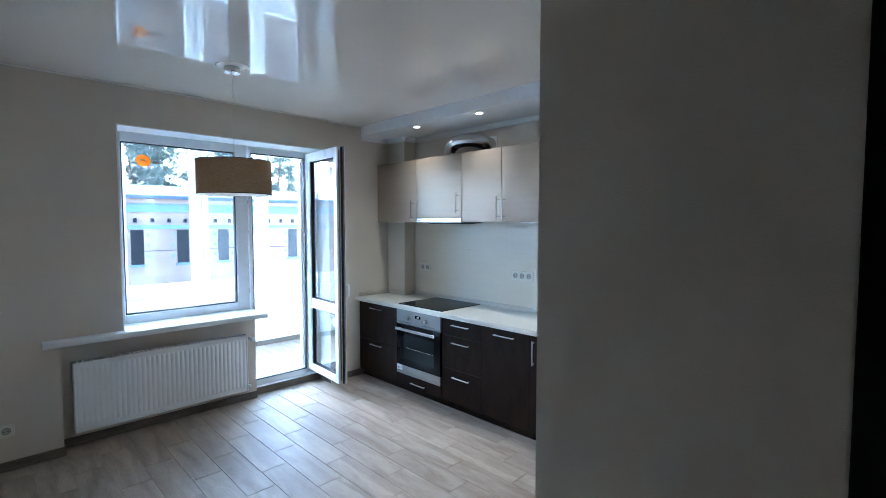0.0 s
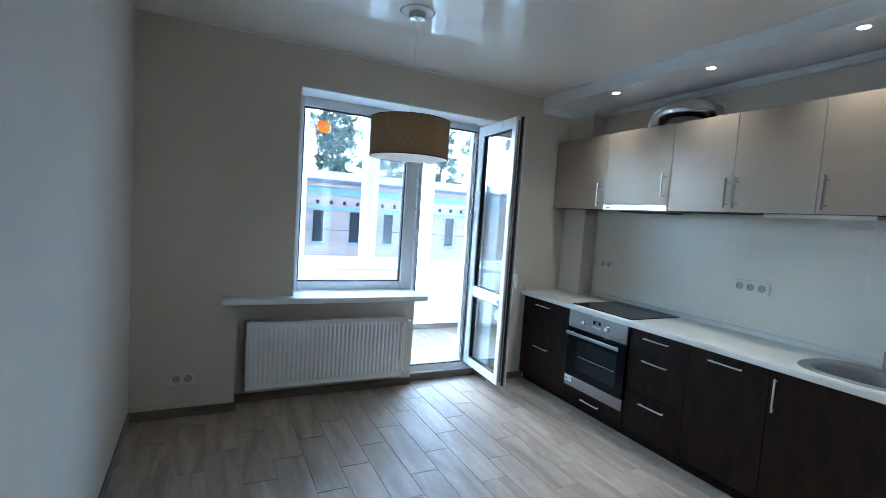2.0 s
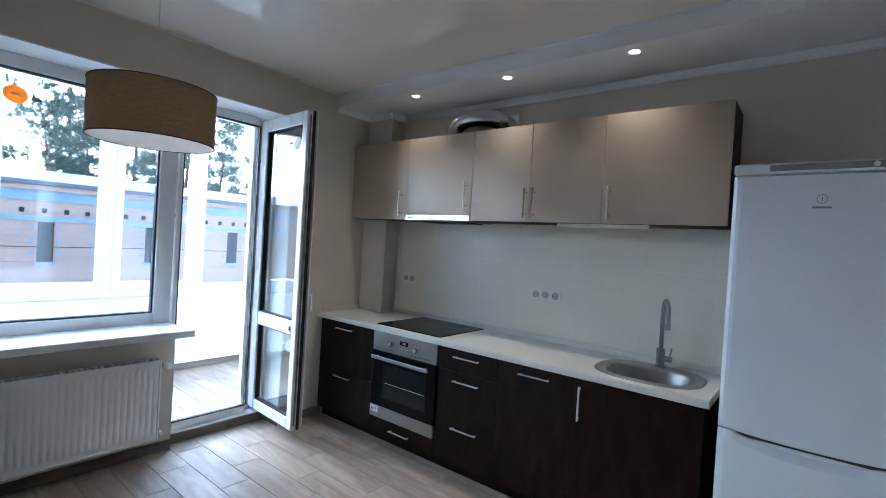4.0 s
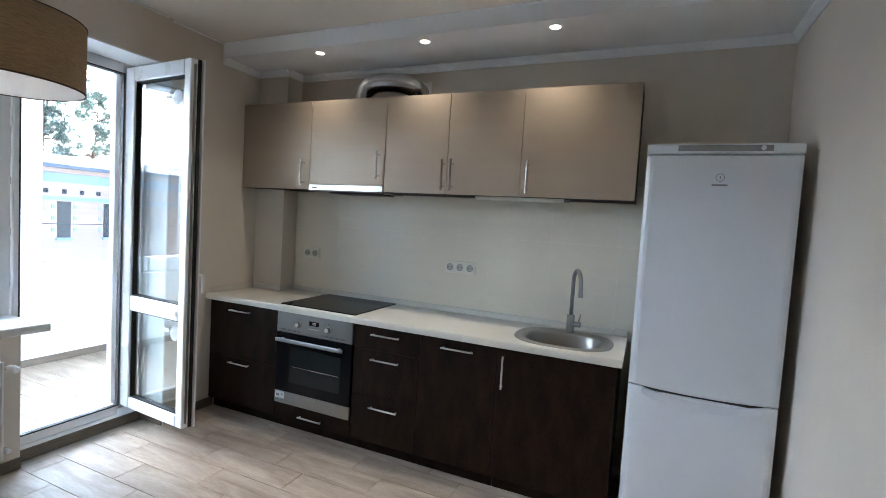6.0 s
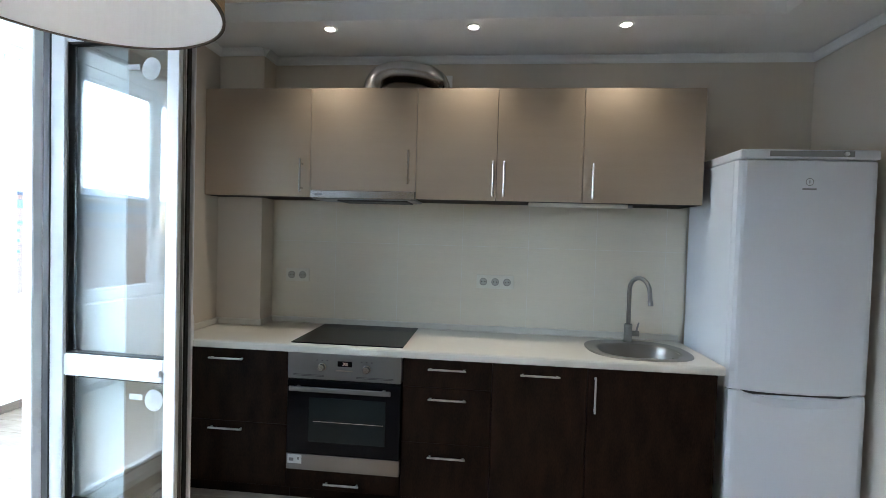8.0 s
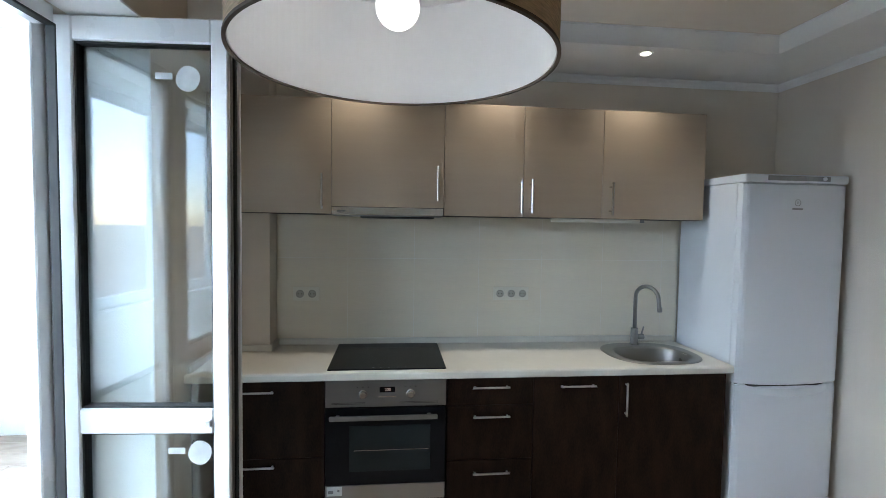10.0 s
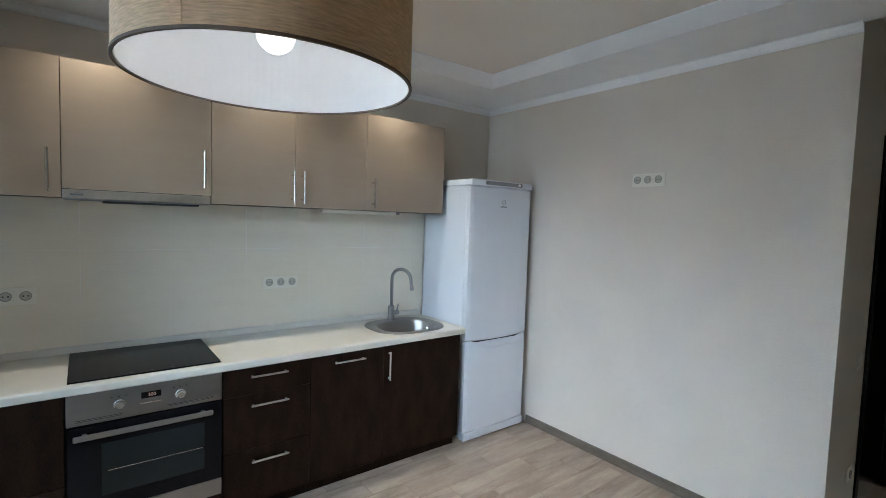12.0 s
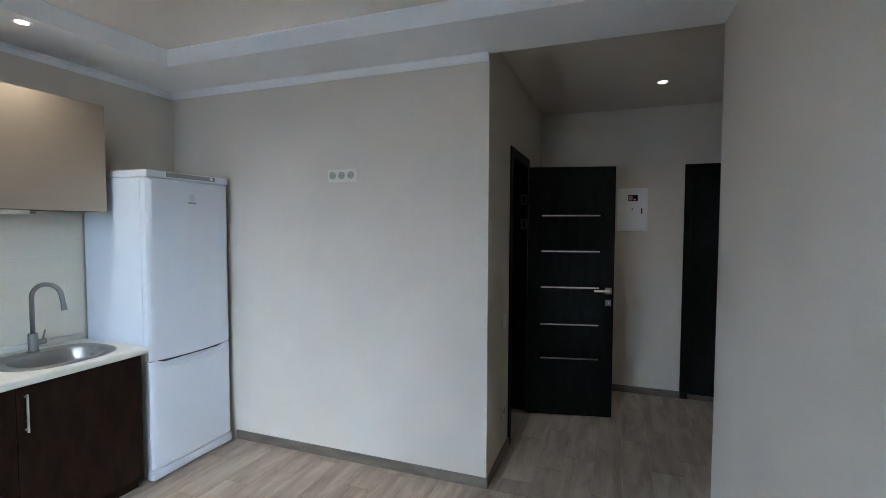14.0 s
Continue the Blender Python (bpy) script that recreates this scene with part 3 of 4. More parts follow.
part("pipe", tube_bm([(-3.80, RY1 + 0.018, 0.572), (-3.81, RY1 + 0.024, 0.572), (-3.858, RY1 + 0.026, 0.572)], 0.008, 10), CHROME, v)
v = part("valve", tube_bm([(-3.80, RY1, 0.152), (-3.80, RY1 + 0.026, 0.152)], 0.011, 12), CHROME, rad, "chrome lower valve")
part("valve_cap", tube_bm([(-3.80, RY1 + 0.018, 0.152), (-3.765, RY1 + 0.018, 0.152)], 0.011, 12), PVC, v)
part("pipe", tube_bm([(-3.80, RY1 + 0.018, 0.152), (-3.858, RY1 + 0.018, 0.152)], 0.008, 10), CHROME, v)


# ---------------------------------------------------------------- sockets
def socket_strip(name, m, count, label, spacing=0.071, switch=False):
    """A frame with round recessed sockets; x along the strip, y out of the wall."""
    s = thing(name, (0, 0, 0), label, "socket" if not switch else "switch", "wall sockets" if not switch else "", local=m)
    w = spacing * count + 0.010
    part("cover_plate", box_bm((-w / 2, w / 2), (0, 0.008), (-0.041, 0.041), 0.003), SOCKET_WHITE, s)
    for i in range(count):
        cx = (i - (count - 1) / 2) * spacing
        ins = part("insert", box_bm((cx - 0.029, cx + 0.029), (0.008, 0.011), (-0.029, 0.029), 0.002), SOCKET_WHITE, s)
        if switch:
            part("rocker", box_bm((cx - 0.024, cx + 0.024), (0.011, 0.015), (-0.026, 0.026), 0.002), SOCKET_WHITE, ins)
            continue
        rim = lathe_bm([(0.021, 0), (0.0225, 0.0005), (0.0225, 0.003), (0.0195, 0.003), (0.0190, 0.0006)], (0, 0, 0), 28)
        o = part("socket_rim", rim, GREY_LINE, ins)
        o.matrix_basis = pose(cx, 0.0108, 0, -90, 0, 0)
        o = part("socket_well", lathe_bm([(0.0188, 0), (0.0188, 0.0012)], (0, 0, 0), 28), SOCKET_SHADE, ins, "ivory socket well with its shade in the colour")
        o.matrix_basis = pose(cx, 0.0109, 0, -90, 0, 0)
        for dx in (-0.0095, 0.0095):
            part("contact_hole", box_bm((cx + dx - 0.0033, cx + dx + 0.0033), (0.0118, 0.0126), (-0.0033, 0.0033), 0.0008, 1), DARK_HOLE, ins)
    return s


YT = YN - 0.010
socket_strip("wall_socket", pose(-3.292, YT - 0.001, 1.132, 0, 0, 180), 2, "double ivory socket on the pale tile splashback")
socket_strip("wall_socket", pose(-2.054, YT - 0.001, 1.134, 0, 0, 180), 3, "triple ivory socket on the pale tile splashback")
socket_strip("wall_socket", pose(XE, 2.310, 1.842, 0, 0, 90), 3, "triple ivory socket high on the bare wall", 0.066)
socket_strip("wall_socket", pose(XW, 0.456, 0.262, 0, 0, -90), 2, "double ivory socket low on the window wall")
socket_strip("light_switch", pose(0.13, YH, 0.90, 0, 0, 180), 1, "single ivory light switch beside the hall door", switch=True)
socket_strip("wall_socket", pose(0.10, YH, 0.31, 0, 0, 180), 1, "single ivory socket low beside the hall door")


# ---------------------------------------------------------------- kitchen
FY = 3.205                                # plane of the base fronts
FRONT = 0.018


def bar_handle(parent, a, b, out=0.040, r=0.0068, name="handle"):
    """A straight round bar on two short posts, in front of a face that looks to -y."""
    a, b = Vector(a), Vector(b)
    t = (b - a).normalized()
    o = Vector((0, -out, 0))
    h = part(name, tube_bm([a + o, b + o], r, 12), CHROME, parent, "satin chrome bar handle")
    for p in (a + t * 0.025, b - t * 0.025):
        part("handle_post", tube_bm([p, p + o], r * 0.8, 8), CHROME, h)
    return h


def flat_handle(parent, x0, x1, z):
    """A thin square pull along a front's upper edge."""
    h = part("handle", boxes_bm(((x0, x1), (FY - 0.026, FY - 0.016), (z - 0.004, z + 0.004)), bevel=0.0015), PULL_METAL, parent, "satin chrome pull")
    for x in (x0 + 0.012, x1 - 0.012):
        part("handle_post", box_bm((x - 0.004, x + 0.004), (FY - 0.017, FY), (z - 0.003, z + 0.003)), PULL_METAL, h)


def base_unit(label, x0, x1, fronts):
    u = thing("base_cabinet", ((x0 + x1) / 2, 3.45, 0), label, "cabinet", "dark brown base cabinets")
    yb = (FY + FRONT + 0.002, 3.74)
    for name, x, y, z in (("side_panel", (x0 + 0.001, x0 + 0.017), yb, (0.075, 0.789)), ("side_panel", (x1 - 0.017, x1 - 0.001), yb, (0.075, 0.789)),
                          ("bottom_panel", (x0 + 0.017, x1 - 0.017), yb, (0.075, 0.091)), ("back_panel", (x0 + 0.017, x1 - 0.017), (3.73, 3.74), (0.091, 0.789))):
        part(name, box_bm(x, y, z, 0.0008, 1), DARK_WOOD, u)
    part("plinth", box_bm((x0 + 0.001, x1 - 0.001), (FY + 0.05, FY + 0.066), (0.0, 0.074), 0.001), DARK_WOOD, u, "dark toe kick")
    for kind, z0, z1, h in fronts:
        f = part(kind, box_bm((x0 + 0.0015, x1 - 0.0015), (FY, FY + FRONT), (z0 + 0.0015, z1 - 0.0015), 0.0012, 1), DARK_WOOD, u, "dark brown wood-grain front")
        if h[0] == "h":
            flat_handle(f, h[1], h[2], h[3])
        elif h[0] == "v":
            hh = part("handle", boxes_bm(((h[1] - 0.004, h[1] + 0.004), (FY - 0.026, FY - 0.016), (h[2], h[3])), bevel=0.0015), PULL_METAL, f, "satin chrome pull")
            for z in (h[2] + 0.012, h[3] - 0.012):
                part("handle_post", box_bm((h[1] - 0.003, h[1] + 0.003), (FY - 0.017, FY), (z - 0.004, z + 0.004)), PULL_METAL, hh)
    return u


BX = (-3.728, -3.108, -2.508, -2.062, -1.602, -1.004)
base_unit("dark brown base cabinet with two deep drawers", BX[0], BX[1], (("drawer_front", 0.402, 0.789, ("h", -3.530, -3.345, 0.735)), ("drawer_front", 0.076, 0.402, ("h", -3.528, -3.342, 0.368))))
base_unit("dark brown base cabinet with three drawers", BX[2], BX[3], (("drawer_front", 0.642, 0.789, ("h", -2.380, -2.190, 0.738)), ("drawer_front", 0.360, 0.642, ("h", -2.376, -2.186, 0.588)), ("drawer_front", 0.076, 0.360, ("h", -2.372, -2.182, 0.296))))
base_unit("dark brown base cabinet with one plain door", BX[3], BX[4], (("door", 0.076, 0.789, ("h", -1.926, -1.735, 0.735)),))
base_unit("dark brown sink cabinet with an upright pull", BX[4], BX[5], (("door", 0.076, 0.789, ("v", -1.568, 0.570, 0.748)),))

# oven housing and oven
u = thing("oven_cabinet", (-2.8, 3.45, 0), "dark brown oven housing with a low drawer", "cabinet", "dark brown base cabinets")
part("body", boxes_bm(((BX[1] + 0.001, BX[1] + 0.017), (FY + FRONT + 0.002, 3.74), (0.075, 0.789)), ((BX[2] - 0.017, BX[2] - 0.001), (FY + FRONT + 0.002, 3.74), (0.075, 0.789)), ((BX[1] + 0.017, BX[2] - 0.017), (FY + FRONT + 0.002, 3.74), (0.16, 0.176))), DARK_WOOD, u)
part("plinth", box_bm((BX[1] + 0.001, BX[2] - 0.001), (FY + 0.05, FY + 0.066), (0.0, 0.074), 0.001), DARK_WOOD, u)
f = part("drawer_front", box_bm((BX[1] + 0.0015, BX[2] - 0.0015), (FY, FY + FRONT), (0.0765, 0.176), 0.0012, 1), DARK_WOOD, u)
flat_handle(f, -2.902, -2.718, 0.116)

ov = thing("oven", (-2.808, 3.45, 0.177), "built-in steel oven with a black glass door and two knobs", "oven")
OX0, OX1 = -3.103, -2.513
part("casing", box_bm((OX0 + 0.03, OX1 - 0.03), (FY + 0.03, 3.70), (0.19, 0.77)), GREY_PLASTIC, ov)
pn = part("control_panel", box_bm((OX0, OX1), (FY - 0.012, FY + 0.03), (0.652, 0.787), 0.004), STEEL, ov, "brushed steel control panel")
dr = part("oven_door", box_bm((OX0, OX1), (FY - 0.014, FY + 0.03), (0.262, 0.646), 0.004), BLACK_GLASS, ov, "black glass oven door")
part("viewing_window", box_bm((OX0 + 0.115, OX1 - 0.075), (FY - 0.0155, FY - 0.013), (0.330, 0.560), 0.001, 1), material("smoked_glass", (0.012, 0.0155, 0.0155), 0.08, vary=0.05, bump=0.0, spec=0.2), dr, "smoked viewing window")
part("shelf_rail", tube_bm([(OX0 + 0.14, FY - 0.0165, 0.437), (OX1 - 0.085, FY - 0.0165, 0.437)], 0.0016, 6), CHROME, dr, "wire shelf seen through the window")
part("door_trim", box_bm((OX0, OX1), (FY - 0.013, FY + 0.03), (0.180, 0.2615), 0.003), STEEL, ov, "brushed steel strip under the door")
h = part("door_handle", box_bm((OX0 + 0.022, OX1 - 0.045), (FY - 0.052, FY - 0.038), (0.598, 0.622), 0.005), STEEL, dr, "brushed steel bar")
for x in (OX0 + 0.06, OX1 - 0.085):
    part("handle_post", box_bm((x - 0.008, x + 0.008), (FY - 0.039, FY - 0.013), (0.602, 0.618), 0.002), STEEL, h)
for x in (-2.922, -2.690):
    k = part("knob", lathe_bm([(0.021, 0), (0.021, 0.004), (0.0175, 0.006), (0.0165, 0.024), (0.014, 0.027)], (0, 0, 0), 28), CHROME, pn, "round chrome knob")
    k.matrix_basis = pose(x, FY - 0.012, 0.718, 90, 0, 0)
    for a in range(3):
        part("knob_mark", box_bm((x - 0.030 + 0.026 * a, x - 0.024 + 0.026 * a), (FY - 0.0126, FY - 0.0118), (0.750, 0.754)), DARK_HOLE, pn)
for x0, x1 in ((OX0 + 0.03, OX0 + 0.19), (OX1 - 0.23, OX1 - 0.04)):
    part("panel_line", boxes_bm(((x0, x1), (FY - 0.0125, FY - 0.0118), (0.668, 0.670)), ((x0, x1), (FY - 0.0125, FY - 0.0118), (0.674, 0.676))), DARK_HOLE, pn)
dp = part("display", box_bm((-2.842, -2.766), (FY - 0.0135, FY - 0.011), (0.724, 0.752), 0.001, 1), BLACK_GLASS, pn, "black clock display")
cu = bpy.data.curves.new("digits", "FONT")
cu.body, cu.size, cu.align_x, cu.align_y = "200", 0.021, "CENTER", "CENTER"
tmp = bpy.data.objects.new("digits_text", cu)
scene.collection.objects.link(tmp)
bpy.context.view_layer.update()
me = bpy.data.meshes.new_from_object(tmp.evaluated_get(bpy.context.evaluated_depsgraph_get()))
bpy.data.objects.remove(tmp)
me.materials.clear()
me.materials.append(DIGITS)
dg = new("digits", me)
dg.parent = dp
dg.matrix_basis = pose(-2.802, FY - 0.0142, 0.738, 90, 0, 0)
part("key_bar", box_bm((-2.848, -2.762), (FY - 0.015, FY - 0.0115), (0.700, 0.706), 0.001, 1), CHROME, pn)
lb = part("energy_label", box_bm((OX0 + 0.008, OX0 + 0.082), (FY - 0.0142, FY - 0.0128), (0.212, 0.258)), PAPER, ov, "small white paper label")
part("label_print", boxes_bm(((OX0 + 0.016, OX0 + 0.040), (FY - 0.0148, FY - 0.0141), (0.224, 0.240)), ((OX0 + 0.060, OX0 + 0.070), (FY - 0.0148, FY - 0.0141), (0.232, 0.244))), GREY_PLASTIC, lb)

# worktop with the sink's cut-out, upstand
SX, SY = -1.305, 3.445
wt = thing("worktop", (-2.35, 3.45, 0.79), "cream laminate worktop with a rounded front edge", "worktop")
WX0, WX1, WY, WB = XK + 0.002, -0.985, 3.177, YN - 0.012
hx0, hx1, hy0, hy1 = SX - 0.20, SX + 0.20, SY - 0.165, SY + 0.13
bm = boxes_bm(((WX0, hx0), (WY + 0.012, WB), (0.790, 0.829)), ((hx1, WX1), (WY + 0.012, WB), (0.790, 0.829)), ((hx0, hx1), (WY + 0.012, hy0), (0.790, 0.829)), ((hx0, hx1), (hy1, WB), (0.790, 0.829)))
prof = [(WY + 0.012, 0.790), (WY + 0.003, 0.790), (WY, 0.794), (WY, 0.819), (WY + 0.003, 0.826), (WY + 0.012, 0.829)]
r = [[bm.verts.new((x, y, z)) for y, z in prof] for x in (WX0, WX1)]
for i in range(6):
    bm.faces.new((r[0][i], r[0][(i + 1) % 6], r[1][(i + 1) % 6], r[1][i]))
bm.faces.new(r[0])
bm.faces.new(r[1][::-1])
bmesh.ops.remove_doubles(bm, verts=bm.verts, dist=1e-5)
bmesh.ops.recalc_face_normals(bm, faces=bm.faces)
part("board", bm, WORKTOP, wt)
for x, y in (((-3.465, WX1), (YT - 0.020, YT - 0.002)), ((XK + 0.002, XK + 0.020), (WY + 0.03, 3.598)), ((XK + 0.020, -3.447), (3.580, 3.598)), ((-3.463, -3.447), (3.598, YT - 0.020))):
    part("upstand", box_bm(x, y, (0.8292, 0.866), 0.005), WORKTOP, wt, "narrow cream upstand along the wall")

hob = thing("hob", (-2.805, 3.46, 0.829), "black glass induction hob set in the worktop", "hob")
part("glass_plate", box_bm((-3.098, -2.512), (3.212, 3.716), (0.8293, 0.8355), 0.002), BLACK_GLASS, hob)
for i in range(5):
    part("touch_mark", box_bm((-2.88 + 0.04 * i, -2.872 + 0.04 * i), (3.235, 3.238), (0.8356, 0.8359)), GREY_PLASTIC, hob, "faint grey touch key")


def oval(n, rx, ry, cx, cy, z, p=2.6):
    return [(cx + rx * math.copysign(abs(math.cos(a)) ** (2 / p), math.cos(a)), cy + ry * math.copysign(abs(math.sin(a)) ** (2 / p), math.sin(a)), z) for a in (2 * math.pi * k / n for k in range(n))]


sk = thing("sink", (SX, SY, 0.829), "oval stainless steel sink let into the worktop", "sink")
bm = bmesh.new()
by = SY - 0.018
loops = [oval(64, 0.262, 0.228, SX, SY, 0.8294), oval(64, 0.260, 0.226, SX, SY, 0.834), oval(64, 0.250, 0.216, SX, SY, 0.8355), oval(64, 0.215, 0.172, SX, by - 0.010, 0.8335), oval(64, 0.205, 0.160, SX, by - 0.010, 0.834), oval(64, 0.196, 0.145, SX, by, 0.822), oval(64, 0.188, 0.138, SX, by, 0.78), oval(64, 0.178, 0.128, SX, by, 0.70), oval(64, 0.150, 0.105, SX, by, 0.678), oval(64, 0.045, 0.045, SX, by, 0.672, 2)]
vr = [[bm.verts.new(c) for c in l] for l in loops]
for a, b in zip(vr, vr[1:]):
    for k in range(64):
        bm.faces.new((a[k], a[(k + 1) % 64], b[(k + 1) % 64], b[k]))
bm.faces.new(vr[-1])
part("basin", bm, STEEL_DARK, sk, smooth=True)
part("drain", lathe_bm([(0.040, 0), (0.040, 0.003), (0.030, 0.004), (0.024, 0.001)], (SX, by, 0.6725), 28), CHROME, sk, "round drain")
part("overflow", lathe_bm([(0.013, 0), (0.013, 0.003), (0.009, 0.003)], (0, 0, 0), 16), CHROME, sk).matrix_basis = pose(SX + 0.183, by, 0.79, 0, -90, 0)

tp = thing("tap", (-1.298, 3.632, 0.834), "brushed steel swan-neck kitchen tap", "tap")
TXx, TYy = -1.298, 3.632
part("base_ring", lathe_bm([(0.027, 0), (0.027, 0.006), (0.022, 0.009)], (TXx, TYy, 0.8345), 28), STEEL_DARK, tp)
part("tap_body", lathe_bm([(0.022, 0), (0.022, 0.088), (0.019, 0.092)], (TXx, TYy, 0.8435), 28), STEEL_DARK, tp, smooth=False)
neck = [(TXx, TYy, 0.93), (TXx, TYy, 1.13)] + [(TXx + 0.030 * (1 - math.cos(a)), TYy - 0.075 * (1 - math.cos(a)), 1.13 + 0.072 * math.sin(a)) for a in (math.pi * k / 14 for k in range(1, 14))] + [(TXx + 0.061, TYy - 0.152, 1.118), (TXx + 0.063, TYy - 0.157, 1.083)]
part("spout", tube_bm(neck, 0.0115, 16), STEEL_DARK, tp, smooth=True)
part("nozzle", tube_bm([(TXx + 0.0628, TYy - 0.1568, 1.090), (TXx + 0.0640, TYy - 0.160, 1.062)], 0.0135, 16), STEEL_DARK, tp)
part("side_valve", tube_bm([(TXx + 0.018, TYy, 0.882), (TXx + 0.058, TYy, 0.882)], 0.016, 16), STEEL_DARK, tp)
part("lever", tube_bm([(TXx + 0.045, TYy, 0.892), (TXx + 0.056, TYy - 0.005, 0.945)], [0.006, 0.004], 10), STEEL_DARK, tp)

# tiles of the splashback
sp = thing("splashback", (-2.2, YN, 0.83), "pale glazed splashback of large upright tiles", "splashback", kind="structure")
part("tile_bed", box_bm((-3.462, -0.960), (YN - 0.0094, YN - 0.0005), (0.80, 1.70)), SPLASH_GROUT, sp, "pale grout bed")
edges = [-3.462, -3.051, -2.655, -2.259, -1.862, -1.466, -1.069, -0.960]

# wall cabinets
CX = (XK + 0.003, -3.112, -2.511, -2.070, -1.614, -1.000)
CZ0, CZ1, CY = 1.600, 2.205, 3.457


def wall_unit(label, x0, x1, z0, hx, hz):
    u = thing("wall_cabinet", ((x0 + x1) / 2, 3.6, z0), label, "cabinet", "champagne wall cabinets")
    for name, x, y, z in (("side_panel", (x0 + 0.0005, x0 + 0.0165), (CY + 0.020, YN - 0.012), (z0, CZ1)), ("side_panel", (x1 - 0.0165, x1 - 0.0005), (CY + 0.020, YN - 0.012), (z0, CZ1)),
                          ("top_panel", (x0 + 0.0165, x1 - 0.0165), (CY + 0.020, YN - 0.012), (CZ1 - 0.016, CZ1)), ("bottom_panel", (x0 + 0.0165, x1 - 0.0165), (CY + 0.020, YN - 0.012), (z0, z0 + 0.016)),
                          ("back_panel", (x0 + 0.0165, x1 - 0.0165), (YN - 0.018, YN - 0.012), (z0 + 0.016, CZ1 - 0.016))):
        part(name, box_bm(x, y, z, 0.0008, 1), DARK_WOOD, u, "dark brown carcass board")
    f = part("door", box_bm((x0 + 0.0015, x1 - 0.0015), (CY, CY + 0.018), (z0 + 0.001, CZ1 + 0.002), 0.0012, 1), CHAMPAGNE, u, "champagne satin door")
    bar_handle(f, (hx, CY, hz), (hx, CY, hz + 0.185))
    return u


wall_unit("champagne wall cabinet above the worktop corner", CX[0], CX[1], CZ0, -3.158, 1.624)
wall_unit("champagne wall cabinet over the extractor hood", CX[1], CX[2], 1.640, -2.548, 1.678)
wall_unit("champagne wall cabinet with a bar handle and a warm sheen", CX[2], CX[3], CZ0, -2.088, 1.622)
wall_unit("champagne wall cabinet paired with its neighbour, bar handle", CX[3], CX[4], CZ0, -2.030, 1.622)
wall_unit("wide champagne wall cabinet beside the fridge", CX[4], CX[5], CZ0, -1.568, 1.618)

hd = thing("extractor_hood", (-2.81, 3.6, 1.60), "slim steel extractor hood under a wall cabinet", "extractor hood")
fr = part("front_strip", box_bm((CX[1] + 0.003, CX[2] - 0.003), (CY - 0.006, CY + 0.02), (1.597, 1.638), 0.003), CHROME, hd, "brushed steel front strip")
part("name_plate", box_bm((CX[1] + 0.03, CX[1] + 0.075), (CY - 0.0068, CY - 0.0055), (1.612, 1.620)), GREY_PLASTIC, fr)
part("hood_body", box_bm((CX[1] + 0.004, CX[2] - 0.004), (CY + 0.021, YN - 0.015), (1.592, 1.638), 0.003), GREY_PLASTIC, hd)
part("visor", box_bm((CX[1] + 0.15, CX[2] - 0.05), (CY + 0.03, YN - 0.06), (1.583, 1.5915), 0.002), DARK_HOLE, hd, "dark filter")

# ribbed duct from the hood cabinet to the wall
du = thing("exhaust_duct", (-2.80, 3.6, CZ1), "silver ribbed exhaust duct bent above the cabinets", "duct")
bm = bmesh.new()
ctrl = [Vector(p) for p in ((-2.795, 3.600, 2.2055), (-2.795, 3.600, 2.255), (-2.765, 3.600, 2.310), (-2.700, 3.602, 2.342), (-2.600, 3.610, 2.346), (-2.500, 3.630, 2.335), (-2.440, 3.665, 2.315), (-2.425, 3.720, 2.300), (-2.425, 3.752, 2.298))]
pts, rad_list = [], []
for i in range(len(ctrl) - 1):
    p0, p1, p2, p3 = ctrl[max(i - 1, 0)], ctrl[i], ctrl[i + 1], ctrl[min(i + 2, len(ctrl) - 1)]
    for k in range(14):
        s = k / 14
        pts.append(0.5 * ((2 * p1) + (p2 - p0) * s + (2 * p0 - 5 * p1 + 4 * p2 - p3) * s * s + (3 * p1 - p0 - 3 * p2 + p3) * s ** 3))
        rad_list.append(0.060 + (-0.0009, 0.0009)[(i * 14 + k) % 2])
add_tube(bm, pts, rad_list, 28)
part("hose", bm, DUCT, du, smooth=True)
part("wall_plate", box_bm((-2.50, -2.35), (YN - 0.006, YN - 0.0005), (2.225, 2.375), 0.002), PVC, du, "white vent plate")

ll = thing("cabinet_light", (-1.62, 3.51, 1.575), "slim white strip light under the wall cabinets", "lamp")
part("housing", box_bm((-1.890, -1.365), (3.490, 3.525), (1.578, 1.599), 0.004), SOCKET_WHITE, ll)
part("end_plug", box_bm((-1.365, -1.335), (3.495, 3.520), (1.580, 1.596), 0.003), GREY_PLASTIC, ll)

# fridge
fg = thing("fridge", (-0.655, 3.46, 0), "tall white fridge-freezer with a curved door split", "fridge")
GX0, GX1, GY = -0.953, -0.356, 3.190
part("cabinet_body", box_bm((GX0 + 0.001, GX1 - 0.001), (GY + 0.066, 3.742), (0.022, 1.800), 0.006), FRIDGE_WHITE, fg)
top = part("top_cap", box_bm((GX0 - 0.001, GX1 + 0.001), (GY + 0.004, 3.742), (1.801, 1.845), 0.009, 3), FRIDGE_WHITE, fg)
strip = part("control_strip", box_bm((-0.828, -0.469), (GY + 0.0005, GY + 0.01), (1.812, 1.838), 0.002), GREY_PLASTIC, top, "grey control strip")
k = part("dial", lathe_bm([(0.010, 0), (0.010, 0.006), (0.008, 0.008)], (0, 0, 0), 20), PVC, strip, "white dial")
k.matrix_basis = pose(-0.505, GY + 0.0005, 1.825, 90, 0, 0)


